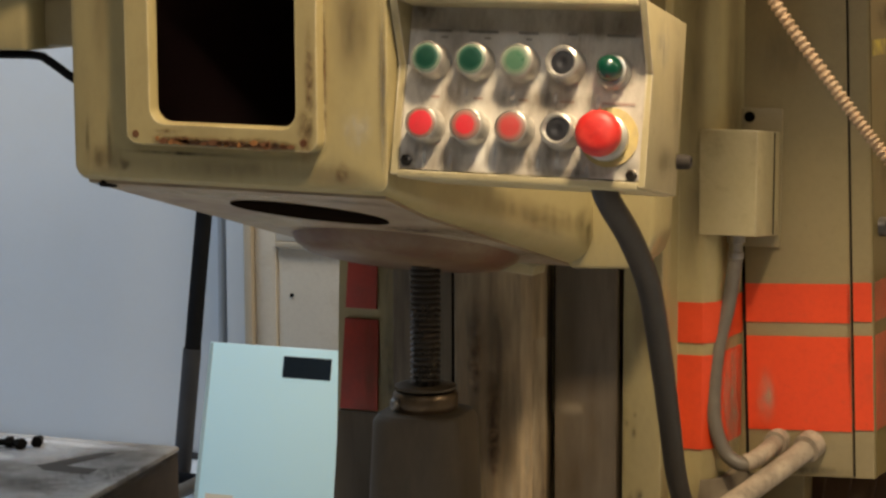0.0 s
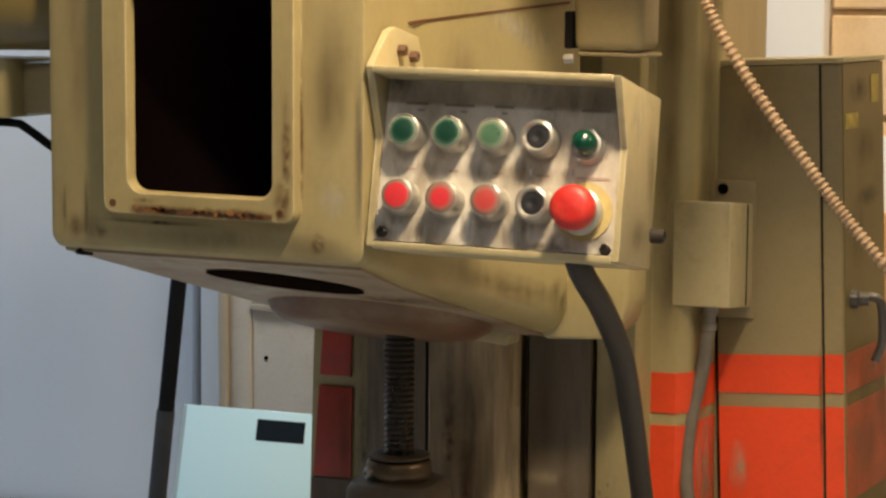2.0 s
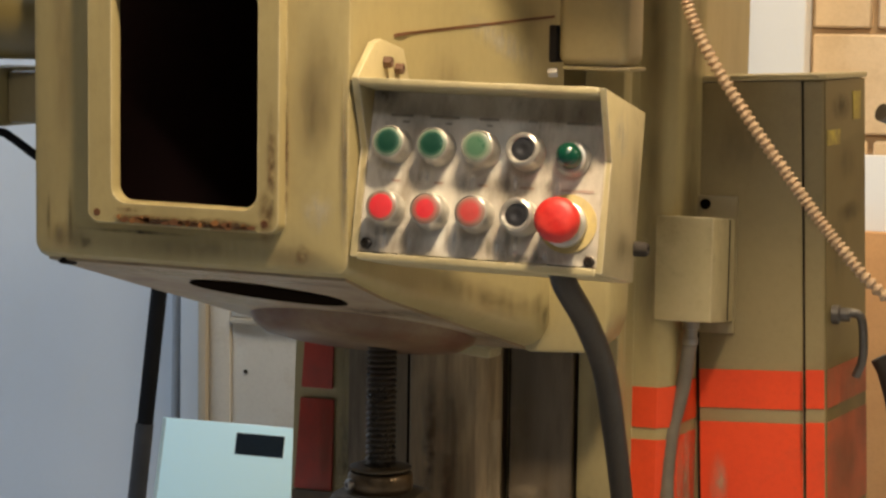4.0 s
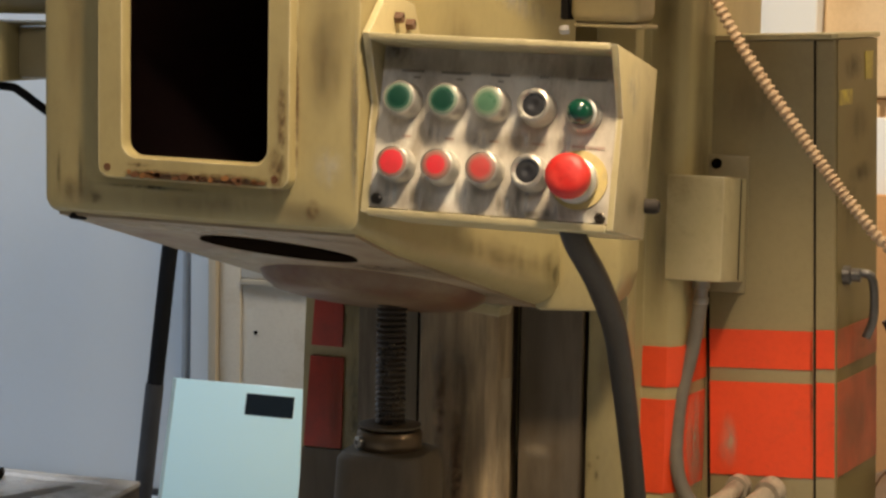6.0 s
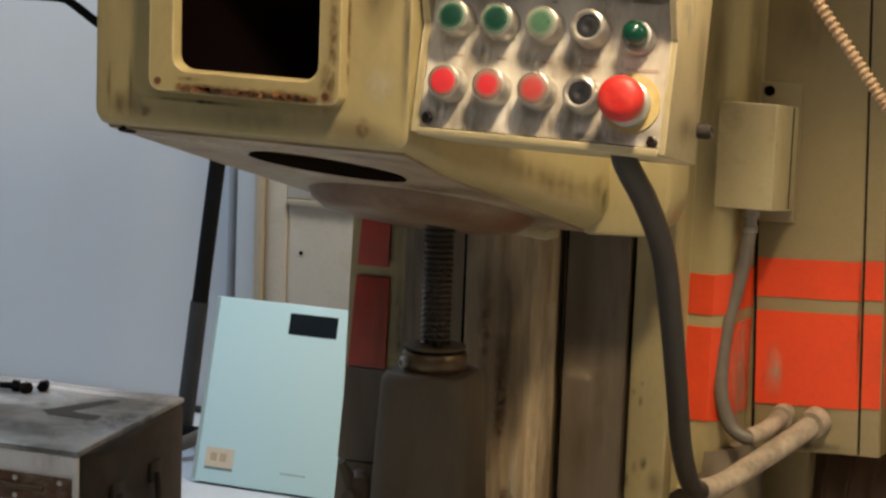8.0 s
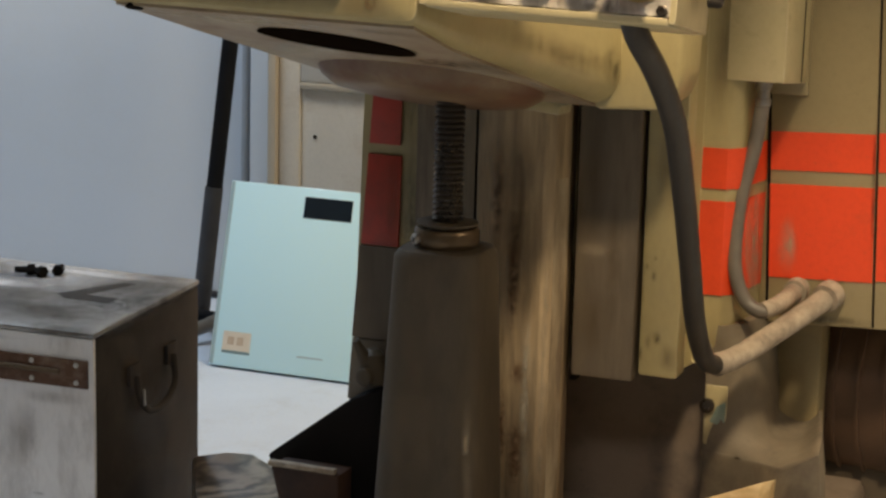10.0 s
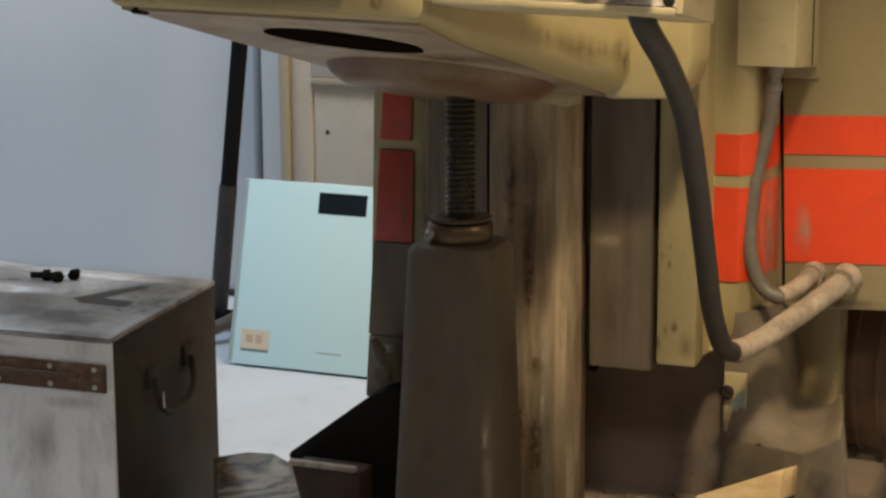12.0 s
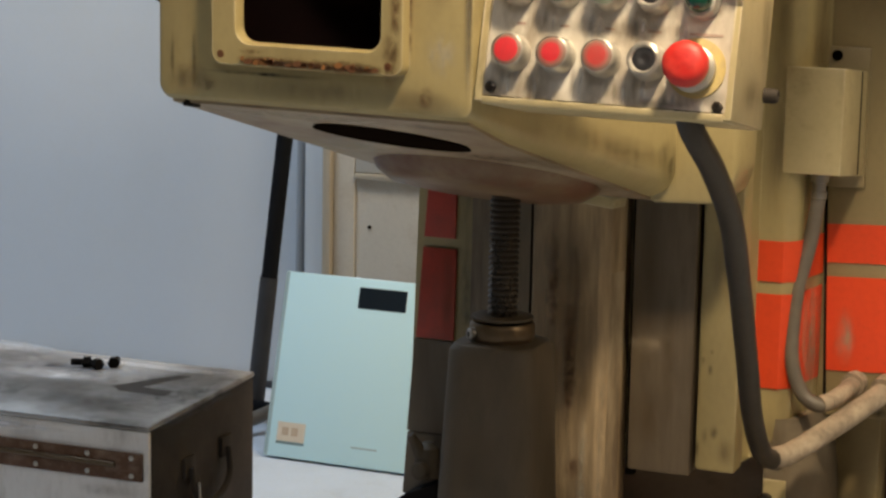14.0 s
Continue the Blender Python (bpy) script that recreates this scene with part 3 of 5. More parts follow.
for x, y, a, c, mt in ((0.20, 0.27, 0.10, 0.05, "st_rust"), (0.29, 0.20, 0.05, 0.06, "st_brown"), (0.24, 0.20, 0.05, 0.03, "st_rust"), (0.12, 0.04, 0.14, 0.03, "st_pale"), (0.10, 0.20, 0.06, 0.06, "st_pale"), (0.30, 0.33, 0.05, 0.05, "st_brown"), (0.25, 0.04, 0.05, 0.02, "st_brown")):
    stain((x, y, under_z(y) - 0.0030), (a, 0, 0), (0, c, -0.28 * c), mt, knee, "grime")
for y, up, a, c, mt in ((0.27, 0.030, 0.14, 0.020, "st_brown"), (0.30, 0.026, 0.12, 0.014, "st_brown"), (0.34, 0.036, 0.07, 0.016, "st_brown"), (0.385, 0.034, 0.028, 0.026, "st_dark"), (0.20, 0.20, 0.05, 0.05, "st_brown"), (0.20, 0.055, 0.03, 0.02, "st_pale"), (0.30, 0.28, 0.09, 0.02, "st_pale")):
    stain((knee_x(y)[1] + 0.0006, y, under_z(y) + up), (0.21 * a, a, -0.28 * a), (0, 0, c), mt, knee, "grime")
part("rear_flange", prism([(0.330, 0.40, 0.778), (0.396, 0.40, 0.782), (0.414, 0.40, 0.796), (0.421, 0.40, 0.82), (0.422, 0.40, 0.892), (0.419, 0.40, 0.905), (0.330, 0.40, 0.905)], (0.006, 0.055, 0), 0.006),
     "paint", knee, "rounded rear flange of the knee")
part("gib_plate", prism([(0.20, 0.425, 0.772), (0.285, 0.425, 0.764), (0.287, 0.425, 0.774), (0.20, 0.425, 0.790)], (0.004, 0.03, 0), 0.001), "paint_box", knee, "thin pale gib plate")
part("side_seam", prism([(0.2972, 0.10, 1.098), (0.3003, 0.135, 1.1005), (0.3553, 0.397, 1.119), (0.3553, 0.397, 1.1215), (0.3003, 0.135, 1.103), (0.2972, 0.10, 1.1005)], (0.0022, 0, 0)), "rust_stain", knee, "dark seam along the knee's side")
# darker olive than the knee's beige carries the housing's shade
part("lock_box", box(0.380, 0.450, 0.33, 0.40, 1.074, 1.324, 0.010, 3), "paint_cab", knee, "slide lock housing, its shade put into darker paint")
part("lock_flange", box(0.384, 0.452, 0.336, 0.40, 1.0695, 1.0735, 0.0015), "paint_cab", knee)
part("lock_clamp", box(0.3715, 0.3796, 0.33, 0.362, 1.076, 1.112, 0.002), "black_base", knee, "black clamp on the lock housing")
bolt("lock_screw", (0.379, 0.338, 1.0665), (-1, -0.25, -0.1), 0.0052, 0.010, "steel", knee, "bright steel lock screw")
bolt("foot_plug", (0.020, 0.020, 0.8922), (0, -0.2, -1), 0.0085, 0.0055, "black_base", knee)
level_out([knee] + list(knee.children), 0.2265, 0.016)
# handwheel hub and bracket beside the knee
part("hub", turned((-0.012, 0.06, 1.115), (-1, -0.25, 0), [(0, 0.040), (0.02, 0.044), (0.10, 0.044), (0.12, 0.038)], 32), "gloss_side", mill, "yellowed round hub beside the knee")
# darker arm and paler head put the bracket's shaded and lit sides into colour
part("bracket", box(-0.066, 0.012, 0.06, 0.12, 1.012, 1.060, 0.004), "paint_cab", mill, "short bracket arm, darkened as the shaded side")
part("bracket_head", prism([(-0.2, 0.035, 1.009), (-0.072, 0.035, 1.009), (-0.066, 0.042, 1.009), (-0.066, 0.12, 1.009), (-0.2, 0.12, 1.009)], (0, 0, 0.055), 0.004), "paint", mill, "square beige head, paler as the bracket's lit side")
part("cable_stub", tube([(-0.12, 0.06, 1.004), (-0.072, 0.055, 1.004), (-0.058, 0.055, 0.999), (-0.030, 0.06, 0.980), (0.0, 0.08, 0.96)], 0.004, 10), "black_pole", mill, "black cable under the bracket")

# unseen slabs as saddle and table, placed to shade column and cabinet
part("saddle_apron", box(0.40, 0.60, 0.13, 0.44, 1.325, 1.4018, 0.008), "paint", mill, "unseen block, set to shade the lock housing")
part("saddle", box(-0.04, 0.572, 0.12, 0.44, 1.402, 1.444, 0.008), "paint", mill, "unseen slab on the knee, set to shade the column")
part("worktable", box(-0.45, 1.10, 0.10, 0.44, 1.445, 1.56, 0.006), "slide", mill, "unseen long slab, set to shade cabinet and column")

# column
column = part("column", prism([(0.018, 0.535, 0.47), (0.392, 0.535, 0.47), (0.394, 0.603, 0.47), (0.424, 0.604, 0.47), (0.436, 0.616, 0.47), (0.448, 0.690, 0.47), (0.432, 1.02, 0.47), (0.05, 1.02, 0.47)],
                                (0, 0, 1.3), 0.004),
              "paint", mill, "beige cast column")
for v in column.data.vertices:
    if v.co.x < 0.07:
        v.co.x += 0.07 * (min(v.co.z, 0.95) - 0.58)
part("column_corner", prism([(0.411, 0.6032, 0.27), (0.424, 0.604, 0.27), (0.436, 0.616, 0.27), (0.449, 0.690, 0.27), (0.411, 0.690, 0.27)], (0, 0, 0.1985), 0.003), "paint", column, "dusty beige corner of the column")
# large brown patches paint the upper column's shade
for z, c in ((1.02, 0.16), (0.90, 0.14), (0.80, 0.08), (1.10, 0.10)):
    stain((0.4431, 0.653, z), (0.0058, 0.036, 0), (0, 0, c), "st_brown", column, "grime")
    stain((0.412, 0.6015, z), (0.016, 0, 0), (0, 0, c), "st_brown", column, "grime")
stain((0.4458, 0.655, 0.60), (0.0062, 0.038, 0), (0, 0, 0.09), "st_dust", column, "dust")
stain((0.4470, 0.663, 0.585), (0.0055, 0.034, 0), (0, 0, 0.07), "st_brown", column, "dust")
stain((0.4455, 0.655, 0.50), (0.0055, 0.034, 0), (0, 0, 0.05), "st_dust", column, "dust")
# own colour besides grease holds the deep shade of the cavity
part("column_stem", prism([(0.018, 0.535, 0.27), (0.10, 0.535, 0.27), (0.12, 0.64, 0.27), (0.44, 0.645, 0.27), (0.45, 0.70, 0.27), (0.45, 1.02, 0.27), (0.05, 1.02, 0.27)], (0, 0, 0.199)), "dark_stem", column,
     "lower column, dark from grease and the cavity's shade")
part("slideway", prism([(0.1805, 0.532, 0.285), (0.1805, 0.472, 0.285), (0.184, 0.468, 0.285), (0.258, 0.468, 0.285), (0.269, 0.476, 0.285), (0.277, 0.500, 0.285), (0.273, 0.532, 0.285)], (0.0, 0, 0.75), 0.0015),
     "slide_bright", column, "oily worn slideway with streaks")
# pale strip paints the chamfer's highlight along with its wear
part("worn_edge", prism([(0.2692, 0.4758, 0.286), (0.2762, 0.4968, 0.286), (0.2752, 0.4972, 0.286), (0.2682, 0.4764, 0.286)], (0, 0, 0.40)), "worn_way", column, "worn slideway edge, its highlight put into the pale colour")
stain((0.2637, 0.4716, 0.42), (0.0055, 0.004, 0), (0, 0, 0.14), "st_dust", column, "dust")
stain((0.2640, 0.4714, 0.55), (0.0055, 0.004, 0), (0, 0, 0.10), "st_dust", column, "dust")
part("way_seam", box(0.1790, 0.1812, 0.4695, 0.480, 0.29, 0.95), "gasket", column, "dark seam beside the slideway")
_rng = random.Random(5)
for k in range(10):
    stain((_rng.uniform(0.190, 0.250), 0.4672 - 0.00004 * k, _rng.uniform(0.31, 0.68)), (_rng.uniform(0.006, 0.012), 0, 0), (0, 0, _rng.uniform(0.03, 0.10)),
          ("st_rust", "st_brown", "st_brown", "st_rust", "st_dust")[k % 5], column, "grime")
for x, z, a, c, mt in ((0.20, 0.50, 0.012, 0.10, "st_brown"), (0.225, 0.62, 0.03, 0.12, "st_brown"), (0.235, 0.45, 0.008, 0.12, "st_pale"), (0.185, 0.36, 0.010, 0.09, "st_brown"), (0.215, 0.70, 0.04, 0.05, "st_brown"), (0.195, 0.56, 0.02, 0.06, "st_brown"),
                       (0.228, 0.40, 0.014, 0.02, "st_rust"), (0.226, 0.47, 0.012, 0.015, "st_rust"), (0.240, 0.36, 0.006, 0.10, "st_pale"), (0.182, 0.44, 0.006, 0.05, "st_dark")):
    stain((x + 0.010, 0.4674, z), (a, 0, 0), (0, 0, c), mt, column, "grime")
for x, z, a, c, mt in ((0.31, 0.53, 0.03, 0.05, "st_brown"), (0.30, 0.66, 0.02, 0.10, "st_brown"), (0.33, 0.60, 0.012, 0.10, "st_brown"), (0.31, 0.61, 0.03, 0.012, "st_dust")):
    stain((x, 0.4964, z), (a, 0, 0), (0, 0, c), mt, column, "grime")
for x, z, a, c, mt in ((0.361, 0.597, 0.0035, 0.006, "st_dark"), (0.369, 0.588, 0.004, 0.009, "st_dark"), (0.370, 0.607, 0.003, 0.004, "st_dark"), (0.358, 0.50, 0.003, 0.012, "st_dark"), (0.366, 0.515, 0.005, 0.012, "st_brown"),
                       (0.357, 0.57, 0.002, 0.05, "st_brown"), (0.380, 0.70, 0.02, 0.06, "st_brown"), (0.39, 0.50, 0.016, 0.02, "st_brown"), (0.375, 0.52, 0.006, 0.01, "st_dark")):
    stain((x + 0.006, 0.4994, z), (a, 0, 0), (0, 0, c), mt, column, "chipped_paint")
part("slideway_cover", box(0.2865, 0.356, 0.497, 0.533, 0.468, 1.0, 0.003), "cover", column, "dark greasy way cover")
part("slideway_recess", box(0.098, 0.1785, 0.500, 0.533, 0.285, 0.9, 0.002), "slide", column, "dark oily recess of the slideway")
part("way_gap", box(0.2775, 0.2862, 0.522, 0.5335, 0.455, 1.0), "gasket", column, "black gap beside the slideway")
part("way_strip", box(0.361, 0.405, 0.500, 0.5335, 0.476, 1.3, 0.004), "paint", column, "beige strip with chipped paint")
for z0, z1 in ((0.581, 0.686), (0.698, 0.80)):
    lean0, lean1 = 0.07 * (z0 - 0.58), 0.07 * (z1 - 0.58)
    part("red_band", prism([(0.0195 + lean0, 0.531, z0), (0.066, 0.531, z0), (0.068, 0.531, z1), (0.0195 + lean1, 0.531, z1)], (0, 0.0032, 0), 0.0008), "red_shaded", column, "red painted band, darkened for the knee's shade")


# dark patches left of the screw paint the knee's shade on the column
for x, z, a, c, mt in ((0.083, 0.60, 0.018, 0.16, "st_dark"), (0.082, 0.74, 0.018, 0.10, "st_brown"), (0.045, 0.52, 0.03, 0.06, "st_brown"), (0.083, 0.50, 0.018, 0.10, "st_brown"), (0.06, 0.63, 0.012, 0.08, "st_brown")):
    stain((x, 0.5303 if x < 0.07 else 0.5335, z), (a, 0, 0), (0, 0, c), mt, column, "grime")


def wrap_band(z0, z1):
    """A painted band round the column's rounded corner."""
    pts = [(0.3960, 0.6030), (0.423, 0.6038), (0.4358, 0.6160), (0.4475, 0.688)]
    d = [(0.0, -0.0016), (0.0004, -0.0016), (0.0014, -0.0008), (0.0016, 0)]
    outer = [(x + a, y + b) for (x, y), (a, b) in zip(pts, d)]
    poly = [(x, y, z0) for x, y in outer] + [(x - 0.004, y + 0.002, z0) for x, y in reversed(pts)]
    return prism(poly, (0, 0, z1 - z0))


part("red_band", wrap_band(0.5495, 0.655), "red", column, "bright orange-red painted band")
part("red_band", wrap_band(0.669, 0.714), "red", column, "bright orange-red painted band")

# elevating screw and its pedestal
loops = []
cx, cy = 0.195, 0.35
pitch, z0 = 0.0058, 0.645
for i in range(int(0.15 / pitch) * 4):
    r = (0.0132, 0.0158, 0.0158, 0.0132)[i % 4]
    z = z0 + pitch * (i // 4 + (0.0, 0.28, 0.55, 0.83)[i % 4])
    loops.append([Vector((cx + r * math.cos(a), cy + r * math.sin(a), z)) for a in (2 * math.pi * k / 28 for k in range(28))])
part("elevating_screw", loft(loops), "screw", mill, "oily threaded elevating screw", angle=25)
part("screw_nut", turned((cx, cy, 0.630), (0, 0, 1), [(0, 0.031), (0.004, 0.0335), (0.018, 0.0335), (0.021, 0.031), (0.021, 0.017)], 36), "bronze", mill, "oily bronze nut collar")
part("nut_rim", turned((cx, cy, 0.6535), (0, 0, 1), [(0, 0.030), (0.0015, 0.0318), (0.003, 0.0318), (0.004, 0.027), (0.004, 0.016)], 36), "dark_cast", mill)
bolt("set_screw", (cx - 0.0215, cy - 0.0255, 0.640), (-0.6, -0.8, 0), 0.0065, 0.006, "steel", mill, "bright steel set screw")


def pedestal_loop(z, w, r, shift=0.0):
    lp = round_rect(cx + shift - w, cx + shift + w, cy - w, cy + w, r, 0, 5)
    return [Vector((p.x, p.z, z)) for p in lp]


part("screw_pedestal", loft([pedestal_loop(0.27, 0.0615, 0.03, -0.004), pedestal_loop(0.42, 0.056, 0.03, -0.002), pedestal_loop(0.60, 0.0485, 0.026), pedestal_loop(0.623, 0.0475, 0.026),
                             pedestal_loop(0.630, 0.043, 0.026), pedestal_loop(0.632, 0.03, 0.025)]), "dark_cast", mill, "dark oily tapered screw pedestal")
part("oil_valve", join(turned((0.046, 0.512, 0.425), (0, 0, 1), [(0, 0.015), (0.012, 0.016), (0.034, 0.013), (0.040, 0.006)], 14), tube([(0.040, 0.505, 0.452), (0.036, 0.500, 0.464), (0.031, 0.496, 0.476)], 0.006, 10, 4, lambda i: 0.0085 - 0.0006 * i),
                       turned((0.046, 0.497, 0.436), (-0.2, -1, 0), [(0, 0.010), (0.010, 0.010), (0.012, 0.007)], 12)), "dark_cast", mill, "small dark valve")
part("column_heel", prism([(0.0055, 0.5306, 0.395), (0.0975, 0.5306, 0.395), (0.0975, 0.5306, 0.4695), (0.0106, 0.5306, 0.4695)], (0, 0.07, 0), 0.002), "cover", column, "greasy heel of the column")
part("column_skirt", prism([(0.0108, 0.5302, 0.471), (0.0975, 0.5302, 0.471), (0.0975, 0.5302, 0.5795), (0.0186, 0.5302, 0.5795)], (0, 0.004, 0)), "cover", column, "greasy brown foot of the column face")

# base
part("base", prism([(-0.03, 0.20, 0.0), (0.50, 0.20, 0.0), (0.56, 0.55, 0.0), (0.56, 1.05, 0.0), (0.0, 1.05, 0.0)], (0, 0, 0.283), 0.02, 3), "dark_stem", mill, "dirty cast base")
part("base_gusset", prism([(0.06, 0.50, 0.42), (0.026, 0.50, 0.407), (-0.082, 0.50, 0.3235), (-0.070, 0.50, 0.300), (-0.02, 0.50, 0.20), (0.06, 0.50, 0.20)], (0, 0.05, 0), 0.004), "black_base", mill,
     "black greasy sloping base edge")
foot_rows = []
for z, tilt, pts in ((0.515, 0, ((0.4125, 0.6045), (0.428, 0.6045), (0.444, 0.618), (0.456, 0.66), (0.458, 0.72), (0.458, 0.80), (0.4125, 0.80))),
                     (0.465, 0, ((0.4125, 0.6030), (0.430, 0.6030), (0.449, 0.615), (0.461, 0.65), (0.460, 0.72), (0.460, 0.80), (0.4125, 0.80))),
                     (0.415, 0, ((0.4125, 0.6010), (0.433, 0.5985), (0.456, 0.606), (0.470, 0.64), (0.466, 0.72), (0.466, 0.80), (0.4125, 0.80))),
                     (0.384, 0.25, ((0.4125, 0.600), (0.438, 0.594), (0.468, 0.592), (0.486, 0.62), (0.474, 0.71), (0.462, 0.80), (0.4125, 0.80))),
                     (0.370, 0.50, ((0.4125, 0.600), (0.446, 0.590), (0.500, 0.560), (0.528, 0.566), (0.512, 0.66), (0.490, 0.80), (0.4125, 0.80))),
                     (0.372, 0.62, ((0.4125, 0.601), (0.456, 0.586), (0.524, 0.503), (0.560, 0.498), (0.540, 0.62), (0.505, 0.80), (0.4125, 0.80))),
                     (0.363, 0.62, ((0.4125, 0.601), (0.460, 0.580), (0.528, 0.492), (0.566, 0.489), (0.548, 0.60), (0.508, 0.80), (0.4125, 0.80))),
                     (0.320, 0.40, ((0.4125, 0.600), (0.464, 0.572), (0.531, 0.484), (0.571, 0.484), (0.554, 0.60), (0.512, 0.80), (0.4125, 0.80))),
                     (0.200, 0, ((0.4125, 0.598), (0.468, 0.562), (0.533, 0.476), (0.578, 0.478), (0.560, 0.60), (0.520, 0.80), (0.4125, 0.80)))):
    foot_rows.append([Vector((x, y, z + tilt * max(0.0, x - 0.49))) for x, y in pts])
foot_cols = [smooth_path(col, 4) for col in zip(*foot_rows)]
part("column_foot", loft([list(row) for row in zip(*foot_cols)]), "dusty_cast", mill, "dusty flared foot with a broad lug", angle=60)
stain((0.548, 0.4795, 0.37), (0.022, 0.002, 0), (0, 0.001, 0.030), "st_dark", mill, "grime")
stain((0.425, 0.6010, 0.49), (0.03, 0, 0), (0, 0, 0.04), "st_brown", mill, "grime")
part("rear_panel", box(0.45, 0.512, 0.75, 0.80, 0.30, 0.505, 0.004), "paint_cab", mill, "olive panel behind the foot")
part("rating_plate", box(0.4135, 0.4385, 0.5985, 0.6025, 0.378, 0.447, 0.001), "paint_box", mill, "small stained plate with a green patch")
part("green_patch", prism([(0.420, 0.5982, 0.405), (0.437, 0.5982, 0.400), (0.4378, 0.5982, 0.430), (0.428, 0.5982, 0.424)], (0, -0.0004, 0)), "clear", mill, "faded green patch")
bolt("plug", (0.417, 0.5975, 0.424), (0, -1, 0), 0.0085, 0.005, "screw", mill, "dark hexagon plug")

for x, y, a, c, mt in ((0.30, 0.56, 0.06, 0.05, "st_rust"), (0.36, 0.60, 0.05, 0.04, "st_dark"), (0.27, 0.50, 0.03, 0.03, "st_redpaint"), (0.33, 0.52, 0.03, 0.02, "st_redpaint"), (0.40, 0.55, 0.05, 0.06, "st_dark"), (0.30, 0.45, 0.08, 0.06, "st_brown")):
    stain((x, y, 0.2837), (a, 0, 0), (0, c, 0), mt, mill, "grime")
for z, a, c in ((0.45, 0.006, 0.05), (0.38, 0.010, 0.05), (0.33, 0.008, 0.03)):
    stain((0.190 - a, 0.3008 - (0.57 - z) * 0.042, z + 0.06), (0.030, 0, 0), (0, -0.045 * c, 1.6 * c), "st_brown", mill, "drip")
    stain((0.2400 + (0.45 - z) * 0.03, 0.3020 - (0.45 - z) * 0.035, z), (0.75 * a, 0.75 * a, 0), (0.03 * c, -0.03 * c, c), "st_dust", mill, "drip")

crumbs = bmesh.new()
_rng = random.Random(11)
for k in range(170):
    s = _rng.uniform(0.0012, 0.0040)
    x, y = _rng.uniform(0.255, 0.43), _rng.uniform(0.36, 0.63)
    vs = [crumbs.verts.new((x + s * _rng.uniform(-1, 1), y + s * _rng.uniform(-1, 1), 0.2832)) for q in range(3)]
    tip = crumbs.verts.new((x, y, 0.2832 + s * _rng.uniform(0.8, 1.6)))
    crumbs.faces.new(vs)
    for q in range(3):
        crumbs.faces.new((vs[q], vs[(q + 1) % 3], tip))
cr = part("dirt_crumbs", crumbs, "rust")
tagged(cr, "rusty dirt crumbs scattered on the base", "dirt", kind="stuff")

# ---- control box ----
ctrl = thing("control_box", (0.41, 0.05, 0.905), "beige hooded control box with silver button plate, bolted to the machine", "control panel")
SLOPE = 0.26


def face_y(z):
    return (z - 0.911) * SLOPE


def cheek(x0, x1, name, tab=False):
    poly = [(-0.002, 0.910), (0.101, 0.892), (0.131, 1.036)] + ([(0.105, 1.083), (0.050, 1.092), (0.034, 1.089)] if tab else []) + [(-0.003, 1.060), (face_y(1.0) - 0.001, 1.0)]
    return part(name, prism([(x0, y, z) for y, z in poly], (x1 - x0, 0, 0), 0.0012), "paint_box", ctrl)


cheek(0.3000, 0.3065, "side_cheek", True)
cheek(0.5135, 0.5190, "side_cheek")
part("hood", prism([(0.3067, -0.004, 1.0545), (0.3067, -0.004, 1.0605), (0.3067, 0.131, 1.0365), (0.3067, 0.131, 1.032)], (0.2066, 0, 0), 0.0012), "paint_box", ctrl, "pale worn hood lip")
part("bottom_panel", prism([(0.3067, -0.003, 0.908), (0.3067, -0.003, 0.9145), (0.3067, 0.101, 0.897), (0.3067, 0.101, 0.891)], (0.2066, 0, 0), 0.001), "paint_box", ctrl)
part("back_panel", prism([(0.3067, 0.094, 0.898), (0.3067, 0.124, 1.0315), (0.3067, 0.129, 1.0315), (0.3067, 0.099, 0.898)], (0.2066, 0, 0)), "paint_box", ctrl)
# hidden block, added so the box's shadow reaches further along the knee
part("mounting_spacer", prism([(0.309, 0.112, 0.925), (0.309, 0.155, 0.932), (0.309, 0.155, 0.975), (0.309, 0.122, 0.975)], (0.10, 0, 0), 0.003), "paint_box", ctrl, "unseen block behind the box, added to widen its shadow")
plate = part("button_plate", prism([(0.3068, face_y(0.9150), 0.9150), (0.5132, face_y(0.9150), 0.9150), (0.5132, face_y(1.0540), 1.0540), (0.3068, face_y(1.0540), 1.0540)], (0, 0.003, 0)), "plate", ctrl,
             "worn silver plate with stains", smooth=False)
part("hood_joint", prism([(0.3070, face_y(1.0500) - 0.0012, 1.0500), (0.5130, face_y(1.0500) - 0.0012, 1.0500), (0.5130, face_y(1.0530) - 0.0012, 1.0530), (0.3070, face_y(1.0530) - 0.0012, 1.0530)], (0, 0.001, 0)), "gasket", ctrl, "dark joint above the plate")
OUT = Vector((0, -1, SLOPE)).normalized()
UP = Vector((0, SLOPE, 1)).normalized()


def on_plate(x, z, d=0.0):
    return Vector((x, face_y(z), z)) + OUT * d


